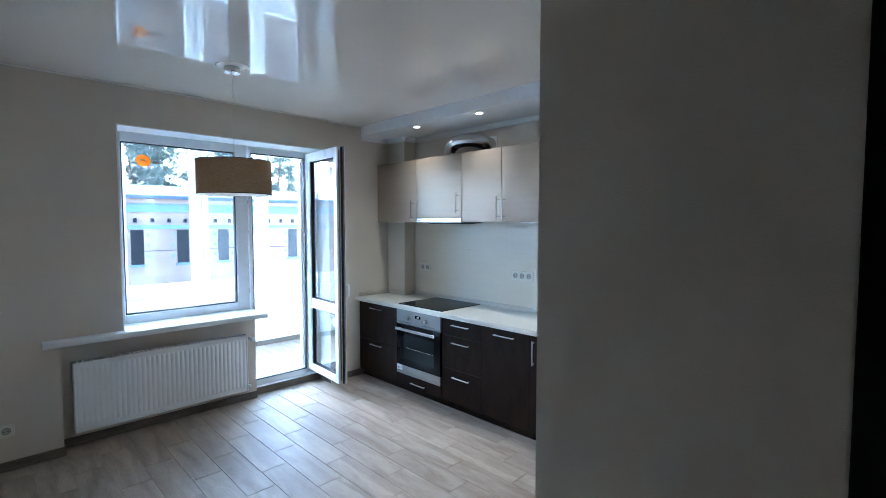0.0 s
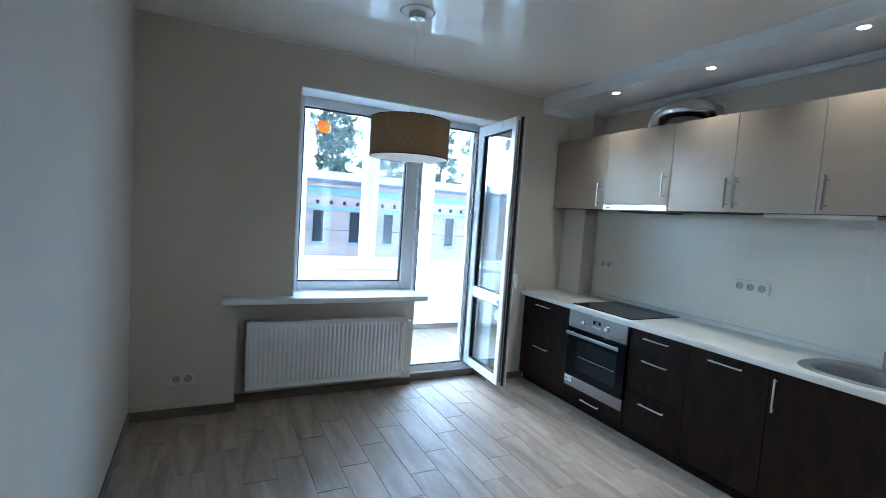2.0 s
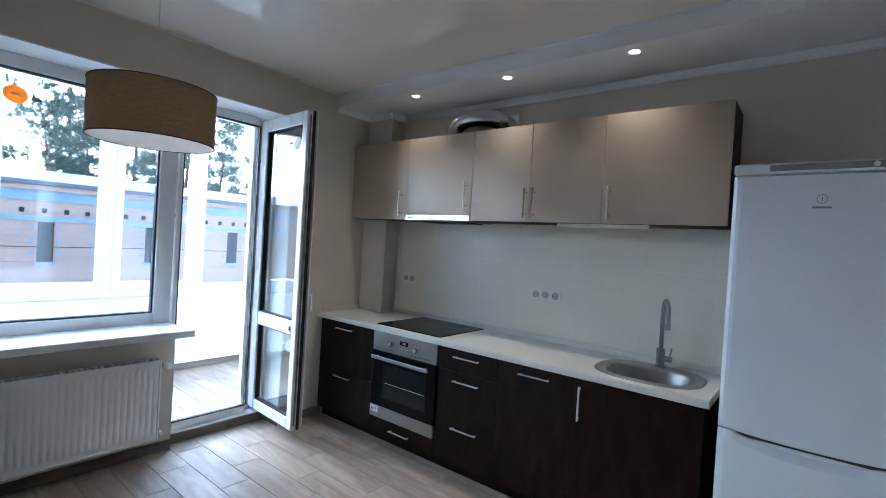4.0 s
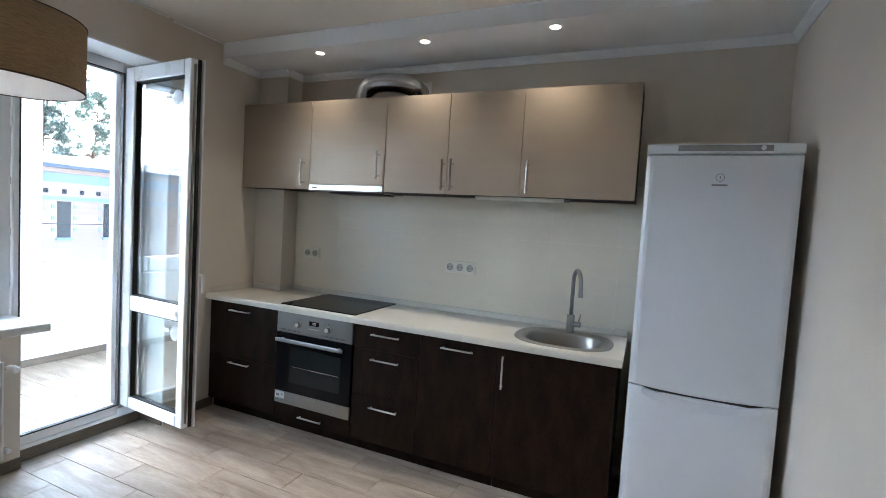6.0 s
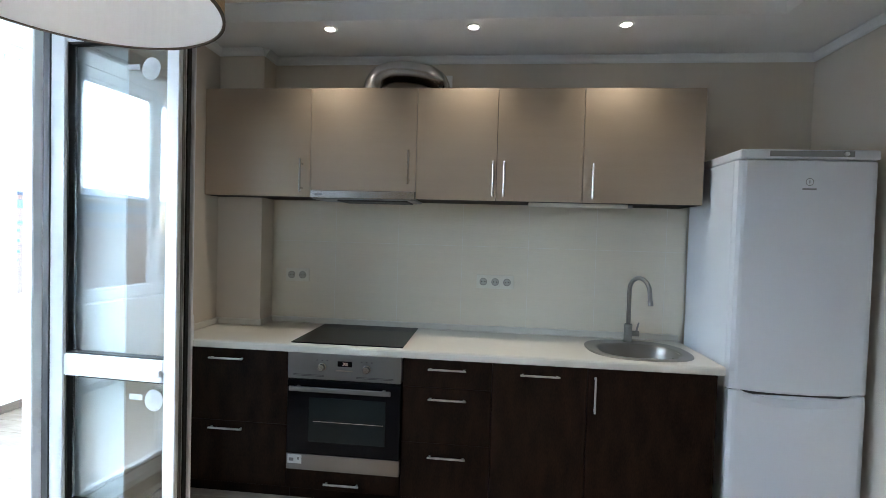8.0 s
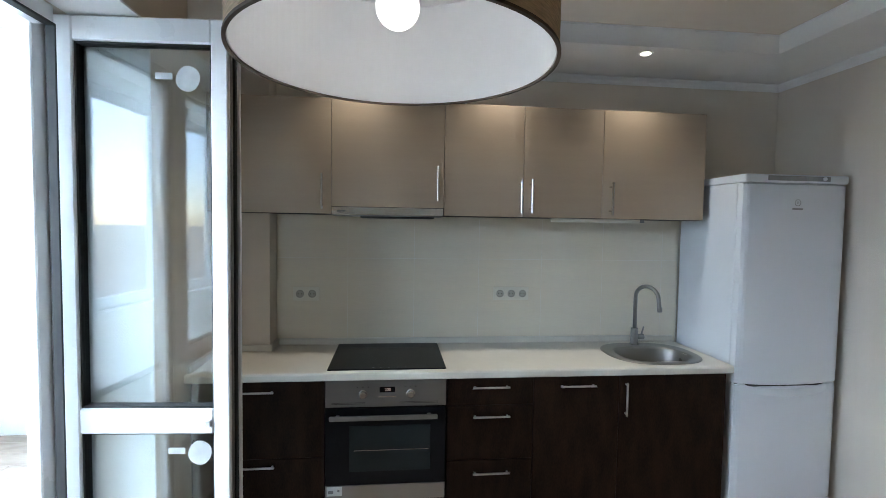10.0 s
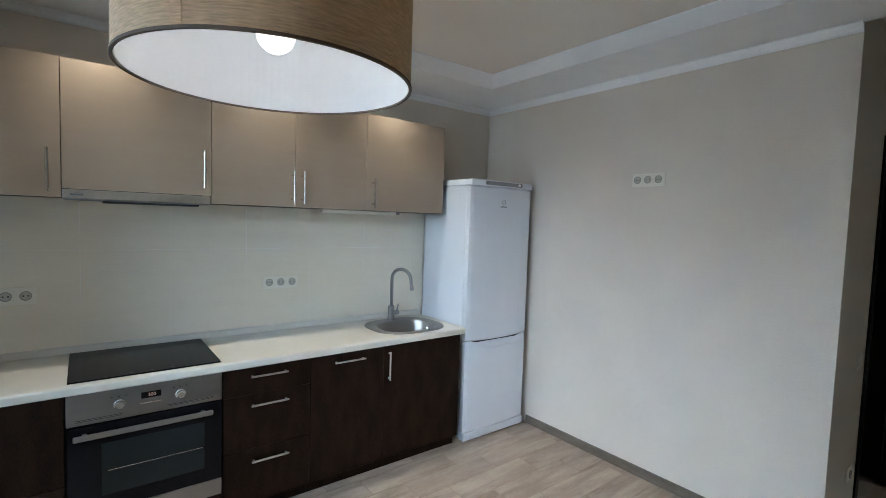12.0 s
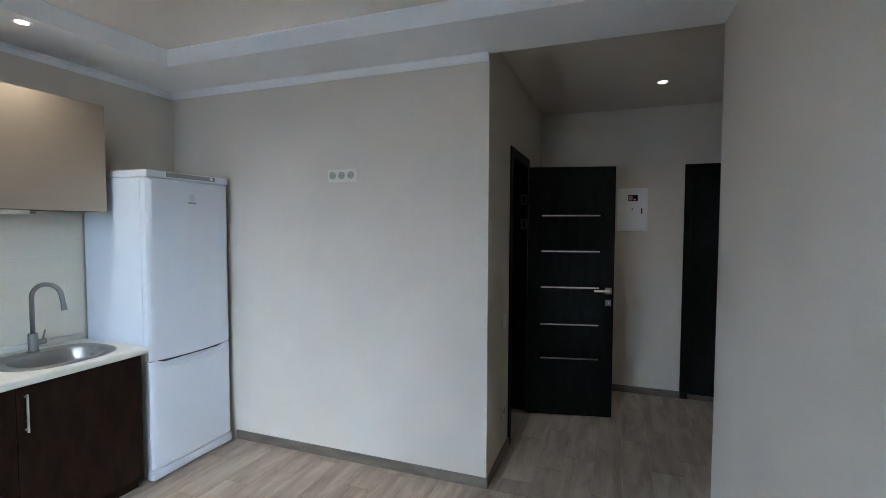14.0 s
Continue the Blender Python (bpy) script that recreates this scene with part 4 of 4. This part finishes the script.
def fridge_door(name, z0, z1, dip_top):
    """A slightly bowed door; the split side follows a shallow curve."""
    bm = bmesh.new()
    nx, rows = 40, []
    for i in range(nx + 1):
        s = i / nx
        x = GX0 + (GX1 - GX0) * s
        bow = 0.010 * (2 * s - 1) ** 2 + 0.012 * max(0, abs(2 * s - 1) - 0.9) * 10 * max(0, abs(2 * s - 1) - 0.9) * 10
        dip = 0.034 * max(0.0, math.sin(math.pi * min(1, max(0, (s - 0.10) / 0.82)))) ** 0.6
        za, zb = (z0, z1 - dip) if dip_top else (z0 - dip * 0.25, z1)
        y = GY + bow
        rows.append([bm.verts.new((x, GY + 0.060, za)), bm.verts.new((x, y + 0.008, za)), bm.verts.new((x, y, za + 0.007)), bm.verts.new((x, y, zb - (0.030 if dip_top else 0.007))), bm.verts.new((x, y + (0.024 * (dip / 0.034) if dip_top else 0.008) + (0.006 if dip_top else 0), zb)), bm.verts.new((x, GY + 0.060, zb))])
    for a, b in zip(rows, rows[1:]):
        for k in range(6):
            bm.faces.new((a[k], b[k], b[(k + 1) % 6], a[(k + 1) % 6]))
    bm.faces.new(rows[0])
    bm.faces.new(rows[-1][::-1])
    bmesh.ops.recalc_face_normals(bm, faces=bm.faces)
    return part(name, bm, FRIDGE_WHITE, fg)


ud = fridge_door("fridge_door", 0.724, 1.797, False)
fridge_door("freezer_door", 0.075, 0.718, True)
part("door_gasket", boxes_bm(((GX0 + 0.008, GX1 - 0.008), (GY + 0.0605, GY + 0.0655), (0.08, 1.795))), GREY_PLASTIC, fg, "grey door gasket")
# dark strip in the white grip: the door gap's shadow, given as colour
part("grip_shadow", box_bm((GX0 + 0.012, GX1 - 0.012), (GY + 0.034, GY + 0.058), (0.7002, 0.7232)), DARK_HOLE, fg, "dark strip standing for the shadow in the grip")
part("grip_lip", box_bm((GX0 + 0.012, GX1 - 0.012), (GY + 0.030, GY + 0.058), (0.676, 0.6998), 0.003), FRIDGE_WHITE, fg, "white lip of the grip")
part("plinth", box_bm((GX0, GX1), (GY + 0.006, GY + 0.064), (0.012, 0.072), 0.008, 3), FRIDGE_WHITE, fg, "white kick panel")
for x in (GX0 + 0.05, GX1 - 0.05):
    for y in (GY + 0.06, 3.68):
        part("foot", lathe_bm([(0.018, 0), (0.018, 0.012), (0.008, 0.014), (0.008, 0.03)], (x, y, 0), 16), DARK_HOLE, fg)
em = lathe_bm([(0.0175, 0), (0.0175, 0.0012), (0.0150, 0.0012), (0.0150, 0)], (0, 0, 0), 32, closed=True)
e = part("emblem", em, GREY_PLASTIC, ud, "small grey round emblem")
e.matrix_basis = pose(-0.655, GY + 0.0004, 1.697, 90, 0, 0)
part("emblem_bars", boxes_bm(((-0.657, -0.653), (GY - 0.0008, GY + 0.0008), (1.690, 1.704)), ((-0.685, -0.625), (GY - 0.0006, GY + 0.0010), (1.660, 1.668))), GREY_PLASTIC, ud, "small grey bars under the emblem")

# ---------------------------------------------------------------- lamps
def downlight(x, y, z, watts):
    d = thing("downlight", (x, y, z), "small round recessed ceiling spotlight, switched on", "spotlight", "ceiling spotlights")
    part("trim_ring", lathe_bm([(0.025, 0), (0.026, -0.004), (0.036, -0.004), (0.039, 0)], (x, y, z), 36, closed=True), WHITE_PAINT, d)
    part("diffuser", lathe_bm([(0.025, -0.0005), (0.025, -0.003)], (x, y, z), 32), LAMP_ON, d, "glowing diffuser")
    li = new("downlight_lamp", bpy.data.lights.new("downlight_lamp", "SPOT"))
    li.data.energy, li.data.color, li.data.shadow_soft_size = watts, (1.0, 0.87, 0.72), 0.03
    li.data.spot_size, li.data.spot_blend = radians(115), 1.0
    li.location = (x, y, z - 0.012)


for x, y in ((-2.975, 3.345), (-2.212, 3.345), (-1.450, 3.340)):
    downlight(x, y, ZS, SPOT_WATTS)
downlight(0.93, 0.378, ZC, SPOT_WATTS * 0.4)

PX, PY, PZ0, PZ1, PR = -2.780, 1.602, 1.774, 1.984, 0.225
pl = thing("pendant_lamp", (PX, PY, PZ0), "pendant lamp with a brown linen drum shade, switched on", "lamp")
part("shade", lathe_bm([(PR, PZ0), (PR, PZ1), (PR - 0.0025, PZ1), (PR - 0.0025, PZ0)], (PX, PY, 0), 96, closed=True), LINEN, pl, "brown linen drum shade", smooth=False)
part("lining", lathe_bm([(PR - 0.0030, PZ0 + 0.001), (PR - 0.0030, PZ1 - 0.001), (PR - 0.0045, PZ1 - 0.001), (PR - 0.0045, PZ0 + 0.001)], (PX, PY, 0), 96, closed=True), SHADE_WHITE, pl, "white shade lining")
part("top_diffuser", lathe_bm([(PR - 0.006, PZ1 - 0.030), (PR - 0.006, PZ1 - 0.028), (0.020, PZ1 - 0.028), (0.020, PZ1 - 0.030)], (PX, PY, 0), 64, closed=True), SHADE_WHITE, pl, "white sheet closing the shade")
for z in (PZ0, PZ1):
    part("rim", lathe_bm([(PR - 0.003, z - 0.002), (PR + 0.0018, z - 0.002), (PR + 0.0018, z + 0.002), (PR - 0.003, z + 0.002)], (PX, PY, 0), 96, closed=True), material("dark_piping", (0.10, 0.07, 0.05), 0.8), pl, "dark edge piping")
a = math.atan2(0.85 - PY, -3.6 - PX)
part("seam", box_bm((-0.007, 0.007), (0, 0.0014), (PZ0 + 0.004, PZ1 - 0.004)), LINEN, pl, "overlapped linen seam").matrix_basis = pose(PX + PR * math.cos(a), PY + PR * math.sin(a), 0, 0, 0, math.degrees(a) - 90)
part("lamp_socket", lathe_bm([(0.017, 1.905), (0.020, 1.910), (0.020, 1.960), (0.012, 1.975)], (PX, PY, 0), 24), PVC, pl)
ball = [(0.031 * math.sin(a), 1.852 - 0.031 * math.cos(a)) for a in (math.pi * (0.04 + 0.70 * k / 16) for k in range(17))]
part("bulb", lathe_bm(ball + [(0.016, 1.893), (0.012, 1.905)], (PX, PY, 0), 40), BULB_ON, pl, "glowing round bulb", smooth=True)
for i in range(3):
    b = 2 * math.pi * i / 3
    part("spoke", tube_bm([(PX + 0.02 * math.cos(b), PY + 0.02 * math.sin(b), PZ1 - 0.02), (PX + (PR - 0.003) * math.cos(b), PY + (PR - 0.003) * math.sin(b), PZ1 - 0.006)], 0.002, 8), CHROME, pl)
part("cord", tube_bm([(PX, PY, 1.97), (PX, PY, 2.56)], 0.0022, 8), SOCKET_WHITE, pl, "thin pale cord")
part("ceiling_rose", lathe_bm([(0.012, 2.535), (0.046, 2.542), (0.048, 2.548), (0.048, ZC - 0.0005)], (PX, PY, 0), 40), CHROME, pl, "round chrome ceiling rose")
part("film_ring", lathe_bm([(0.100, ZC - 0.0004), (0.086, ZC - 0.0022), (0.066, ZC - 0.0045), (0.047, ZC - 0.006)], (PX, PY, 0), 48), STRETCH_CEILING, pl, "ceiling film bulging round the rose", smooth=True)
li = new("pendant_bulb_lamp", bpy.data.lights.new("pendant_bulb_lamp", "POINT"))
li.data.energy, li.data.color, li.data.shadow_soft_size = PENDANT_WATTS, (0.96, 0.96, 1.0), 0.035
li.location = (PX, PY, 1.855)

# ---------------------------------------------------------------- hall
f1 = thing("door_1_frame", (0.6, YH, 0), "black-brown door frame with flat casing", "door frame", kind="structure")
part("casing", boxes_bm(((0.262, 0.330), (YH - 0.010, YH), (0, 2.07)), ((0.900, 0.970), (YH - 0.010, YH), (0, 2.07)), ((0.330, 0.900), (YH - 0.010, YH), (2.0, 2.07)), bevel=0.002), BLACK_DOOR, f1)
part("jamb", boxes_bm(((0.264, 0.300), (YH + 0.001, YH + 0.2), (0, 2.07)), ((0.930, 0.968), (YH + 0.001, YH + 0.2), (0, 2.07)), ((0.300, 0.930), (YH + 0.001, YH + 0.2), (2.03, 2.07)), bevel=0.002), BLACK_DOOR, f1)
for z in (1.742, 1.545):
    part("hinge_plate", frame_bm("x", (0.924, 0.9295), (YH + 0.004, YH + 0.050), (z - 0.038, z + 0.038), 0.007, 0.001), STEEL, f1, "steel hinge plate")

ang = math.degrees(math.atan2(0.690 - 1.340, 1.031 - 0.888))
dl = thing("door_1", (0, 0, 0), "black-brown interior door with steel strips, standing open", "door", local=pose(0.888, 1.340, 0.0, 0, 0, ang))
part("door_leaf", box_bm((0, 0.668), (-0.020, 0.020), (0.008, 1.995), 0.002), BLACK_DOOR, dl)
for z in (1.612, 1.328, 1.040, 0.742, 0.468):
    part("inlay", box_bm((0.105, 0.555), (-0.0215, -0.019), (z - 0.006, z + 0.006), 0.0005, 1), POLISHED, dl, "polished steel inlay strip")
part("handle_rosette", box_bm((0.600, 0.650), (-0.028, -0.0205), (0.995, 1.045), 0.003), STEEL, dl)
part("door_handle", boxes_bm(((0.616, 0.634), (-0.062, -0.028), (1.011, 1.029)), ((0.508, 0.634), (-0.070, -0.058), (1.012, 1.030)), bevel=0.003), CHROME, dl, "chrome lever handle")
part("lock_rosette", box_bm((0.602, 0.648), (-0.027, -0.0205), (0.902, 0.948), 0.003), STEEL, dl)
part("lock_knob", lathe_bm([(0.010, 0), (0.010, 0.014), (0.007, 0.016)], (0, 0, 0), 16), CHROME, dl).matrix_basis = pose(0.625, -0.027, 0.925, 90, 0, 0)

f2 = thing("door_2_frame", (XH, -0.27, 0), "black-brown door frame at the hall's end", "door frame", kind="structure")
part("casing", boxes_bm(((XH - 0.010, XH), (D2[1] - 0.062, D2[1] + 0.004), (0, 2.072)), ((XH - 0.010, XH), (D2[0] - 0.004, D2[0] + 0.066), (0, 2.072)), ((XH - 0.010, XH), (D2[0] + 0.066, D2[1] - 0.062), (2.006, 2.072)), bevel=0.002), BLACK_DOOR, f2)
part("jamb", boxes_bm(((XH + 0.001, XH + 0.12), (D2[1] - 0.036, D2[1] - 0.001), (0, 2.069)), ((XH + 0.001, XH + 0.12), (D2[0] + 0.001, D2[0] + 0.036), (0, 2.069)), ((XH + 0.001, XH + 0.12), (D2[0] + 0.036, D2[1] - 0.036), (2.03, 2.069)), bevel=0.002), BLACK_DOOR, f2)
part("threshold", box_bm((XH - 0.004, XH + 0.09), (D2[0] + 0.037, D2[1] - 0.037), (0.0, 0.012), 0.003), BASE_TILE, f2, "pale threshold strip")
d2 = thing("door_2", (XH + 0.11, -0.27, 0), "closed black-brown interior door", "door")
part("door_leaf", box_bm((XH + 0.092, XH + 0.130), (D2[0] + 0.038, D2[1] - 0.038), (0.014, 2.028), 0.002), BLACK_DOOR, d2)

ep = thing("fuse_box", (XH, 0.52, 1.5), "white metal fuse box with a small meter window", "fuse box")
part("box_frame", frame_bm("x", (XH - 0.016, XH), (0.414, 0.67), (1.488, 1.872), 0.014, 0.002), PVC, ep)
pd = part("box_door", box_bm((XH - 0.014, XH - 0.002), (0.4285, 0.6555), (1.5025, 1.8575), 0.002), PVC, ep, "white painted steel door")
mw = part("meter_window", box_bm((XH - 0.0165, XH - 0.0138), (0.498, 0.578), (1.757, 1.814), 0.001, 1), BLACK_GLASS, pd, "dark meter window")
part("meter_face", box_bm((XH - 0.0175, XH - 0.0162), (0.542, 0.572), (1.765, 1.806)), GREY_PLASTIC, mw)
part("indicator", box_bm((XH - 0.0178, XH - 0.0163), (0.518, 0.53), (1.766, 1.776)), RED_LED, mw, "small red indicator")
part("lock", box_bm((XH - 0.020, XH - 0.0138), (0.458, 0.47), (1.642, 1.694), 0.002), DARK_HOLE, pd, "dark key lock")
part("warning_mark", box_bm((XH - 0.0148, XH - 0.0138), (0.534, 0.548), (1.68, 1.694)), GREY_PLASTIC, pd)

# ---------------------------------------------------------------- balcony glazing and outdoors
bw = thing("window_2", (XB, 2.1, 0.75), "white plastic balcony glazing with opening sashes", "window", kind="structure")
bx = (XB - 0.10, XB - 0.03)
part("window_frame", boxes_bm((bx, (YB, 4.5), (0.752, 0.83)), (bx, (YB, 4.5), (2.64, 2.72)), *[(bx, (y - 0.035, y + 0.035), (0.83, 2.64)) for y in (YB + 0.035, -1.40, -0.265, 0.60, 1.435, 3.055, 4.05, 4.465)], (bx, (2.252, 2.302), (0.83, 2.64)), bevel=0.004), PVC, bw)
for y0, y1, opening in ((YB + 0.07, -1.435, False), (-1.365, -0.30, False), (-0.23, 0.565, False), (0.635, 1.40, False), (1.47, 2.252, True), (2.302, 3.02, True), (3.09, 4.015, False), (4.085, 4.43, False)):
    s = part("sash", frame_bm("x", (bx[0] + 0.01, bx[1] + (0.018 if opening else -0.01)), (y0, y1), (0.83, 2.64), 0.068 if opening else 0.028, 0.005), PVC, bw)
    g = part("pane", box_bm((XB - 0.070, XB - 0.064), (y0 + 0.02, y1 - 0.02), (0.85, 2.62)), OUTER_GLASS, s, "clear window glass")
    g.visible_shadow = False
    if opening:
        hy = y1 - 0.034 if y0 < 2 else y0 + 0.034
        part("window_handle", boxes_bm(((bx[1] + 0.018, bx[1] + 0.030), (hy - 0.014, hy + 0.014), (1.50, 1.57)), ((bx[1] + 0.045, bx[1] + 0.058), (hy - 0.009, hy + 0.009), (1.42, 1.55)), ((bx[1] + 0.030, bx[1] + 0.046), (hy - 0.008, hy + 0.008), (1.53, 1.547)), bevel=0.003), PVC, s, "white window handle")
bs = thing("balcony_sill", (XB, 2.1, 0.70), "white plastic board on the balcony parapet", "window sill")
part("board", box_bm((XB - 0.139, XB + 0.09), (YB + 0.002, 4.498), (0.7005, 0.751), 0.006), PVC, bs)

# low house across the yard
HX = -22.0
hs = thing("house", (HX - 4, 8, -3.6), "low pinkish clad house with tall dark windows", "house")
bm = bmesh.new()
z = -3.6
while z < 2.0:
    add_box(bm, (HX - 0.25, HX - 0.002 if int((z + 9) / 0.22) % 2 else HX - 0.012), (-16, 34), (z, z + 0.216))
    z += 0.22
part("wall", bm, SIDING, hs, "pinkish board cladding")
part("core", box_bm((HX - 8, HX - 0.26), (-16, 34), (-3.6, 2.6)), SIDING, hs)
part("cornice_board", boxes_bm(((HX - 0.3, HX + 0.08), (-16, 34), (2.06, 2.42)), ((HX - 0.3, HX + 0.10), (-16, 34), (1.36, 1.52))), BLUE_TRIM, hs, "blue-grey trim boards")
part("eaves", box_bm((HX - 0.3, HX + 0.25), (-16, 34), (2.42, 2.60)), SIDING, hs)
bm = bmesh.new()
vs = [bm.verts.new((x, y, z)) for y in (-16.3, 34.3) for x, z in ((HX + 0.45, 2.60), (HX - 4, 3.3), (HX - 8.4, 2.60), (HX - 8.4, 2.75), (HX - 4, 3.45), (HX + 0.45, 2.75))]
for i in range(6):
    bm.faces.new((vs[i], vs[(i + 1) % 6], vs[6 + (i + 1) % 6], vs[6 + i]))
bm.faces.new(vs[:6][::-1])
bm.faces.new(vs[6:])
bmesh.ops.recalc_face_normals(bm, faces=bm.faces)
part("roof", bm, ROOF_METAL, hs, "blue-grey metal roof")
for i in range(-10, 26):
    y = 4.20 + 0.62 * i
    part("dentil", box_bm((HX - 0.05, HX + 0.03), (y, y + 0.14), (1.63, 1.80)), DARK_PANE, hs)
for i in range(-5, 9):
    y = 4.60 + 1.69 * i
    wn_ = part("house_window", box_bm((HX - 0.05, HX + 0.012), (y + 0.12, y + 0.58), (-0.10, 1.32)), DARK_PANE, hs, "tall dark window")
    part("house_sill", box_bm((HX - 0.02, HX + 0.12), (y + 0.06, y + 0.64), (-0.20, -0.10)), BLUE_TRIM, wn_, "blue-grey sill")
    for zz in (0.15, 0.6, 1.05):
        for yy in (y - 0.08, y + 0.68):
            part("quoin", box_bm((HX - 0.02, HX + 0.03), (yy, yy + 0.10), (zz, zz + 0.14)), BLUE_TRIM, wn_)
part("roof_vent", box_bm((HX - 2.4, HX - 1.5), (2.8, 3.7), (2.7, 3.75), 0.05), material("blue_paint", (0.05, 0.14, 0.40), 0.5), hs, "blue roof vent box")

c = thing("power_cable", (HX, 4, 0.45), "thin dark cable along the house wall", "cable")
part("wire", tube_bm([(HX + 0.008, -15.5 + 4 * i, 0.47 - 0.03 * (i % 2)) for i in range(13)], 0.014, 6), SEAL, c)


def pine(x, y, h, seed):
    """A pine: a tapered, slightly bent trunk, bare below, with limbs that carry loose clumps of needles."""
    rnd = random.Random(seed)
    t = thing("pine_tree", (x, y, -3.6), "tall pine with a bare trunk and loose crown", "tree", "pines behind the house")
    bend = [(x + 0.25 * math.sin(0.5 * k + seed), y + 0.25 * math.cos(0.4 * k + seed), -3.6 + h * k / 10) for k in range(11)]
    bm = tube_bm(bend, [0.20 * (1 - 0.085 * k) for k in range(11)], 10)
    crown = bmesh.new()
    for i in range(34):
        k = 3.6 + 6.3 * (i / 34) + rnd.uniform(-0.2, 0.2)
        j = min(int(k), 9)
        p = Vector(bend[j]).lerp(Vector(bend[j + 1]), k - j)
        a, ln_ = rnd.uniform(0, 6.283), rnd.uniform(1.0, 3.0) * (1.15 - 0.075 * k)
        q = p + Vector((math.cos(a) * ln_, math.sin(a) * ln_, rnd.uniform(0.0, 0.7)))
        add_tube(bm, [p, p.lerp(q, 0.5) + Vector((0, 0, -0.08)), q], [0.05, 0.035, 0.012], 6)
        for c in range(5):
            o = p.lerp(q, rnd.uniform(0.35, 1.1)) + Vector((rnd.gauss(0, 0.22), rnd.gauss(0, 0.22), rnd.gauss(0.1, 0.16)))
            for s in range(34):
                d1 = Vector((rnd.gauss(0, 1), rnd.gauss(0, 1), rnd.gauss(0.2, 0.7))).normalized()
                st_ = o + d1 * rnd.uniform(0.02, 0.25)
                sd = d1.orthogonal().normalized() * rnd.uniform(0.03, 0.06)
                e_ = st_ + d1 * rnd.uniform(0.18, 0.40)
                vs = [crown.verts.new(v) for v in (st_ - sd, st_ + sd, e_)]
                crown.faces.new(vs)
    part("trunk", bm, BARK, t, "reddish brown bark")
    part("crown", crown, NEEDLES, t, "loose blue-green needles")


for i, (x, y, h) in enumerate(((-31, 1.5, 11.5), (-33, 4.2, 13.0), (-32, 6.8, 10.5), (-35, 9.4, 12.5), (-33, 12.5, 11.0), (-32, 16.0, 13.0), (-36, 20.5, 12.0), (-34, -3.0, 12.0), (-33, 26.0, 11.5), (-32.5, 3.0, 17.0), (-33.5, 8.2, 18.0), (-32.5, 11.2, 16.0), (-33.5, 14.4, 17.0))):
    pine(x, y, h, i + 3)

# ---------------------------------------------------------------- pieces: splashback tiles, floor planks
for x0, x1 in zip(edges, edges[1:]):
    for z0, z1 in ((0.831, 1.345), (1.345, 1.690)):
        part("tile", box_bm((x0 + 0.0011, x1 - 0.0011), (YT, YN - 0.0072), (z0 + 0.0011, z1 - 0.0011), 0.0004, 1), SPLASH, sp)

floor_ob = bpy.data.objects["floor"]
PW, PL, GAP = 0.172, 0.600, 0.0030
meshes = {}


def plank(x0, x1, y0, y1):
    """One tile, cut to the given edges; whole ones share their mesh."""
    w, l = round(x1 - x0, 3), round(y1 - y0, 3)
    if w < 0.012 or l < 0.012:
        return
    if (w, l) not in meshes:
        bm = box_bm((-w / 2 + GAP / 2, w / 2 - GAP / 2), (-l / 2 + GAP / 2, l / 2 - GAP / 2), (-0.010, 0), 0.0009, 1)
        me = bpy.data.meshes.new("plank_tile")
        bm.to_mesh(me)
        bm.free()
        me.materials.append(TILE_FLOOR)
        meshes[(w, l)] = me
    o = new("plank_tile", meshes[(w, l)])
    o.parent = floor_ob
    o.location = ((x0 + x1) / 2, (y0 + y1) / 2, random.uniform(-0.0004, 0.0))


def plank_area(xa, xb, ya, yb):
    k0 = math.floor((ya - 1.299) / PW)
    for k in range(k0, math.ceil((yb - 1.299) / PW)):
        y0, y1 = max(ya, 1.299 + PW * k), min(yb, 1.299 + PW * (k + 1))
        ph = -2.16 - 0.2 * k
        j = math.floor((xa - ph) / PL)
        while ph + j * PL < xb:
            plank(max(xa, ph + j * PL), min(xb, ph + (j + 1) * PL), y0, y1)
            j += 1


plank_area(-3.859, XE, YS, YN - 0.02)
plank_area(XE, XH, -1.0, YH)
plank_area(XB, -4.113, YB, 4.5)
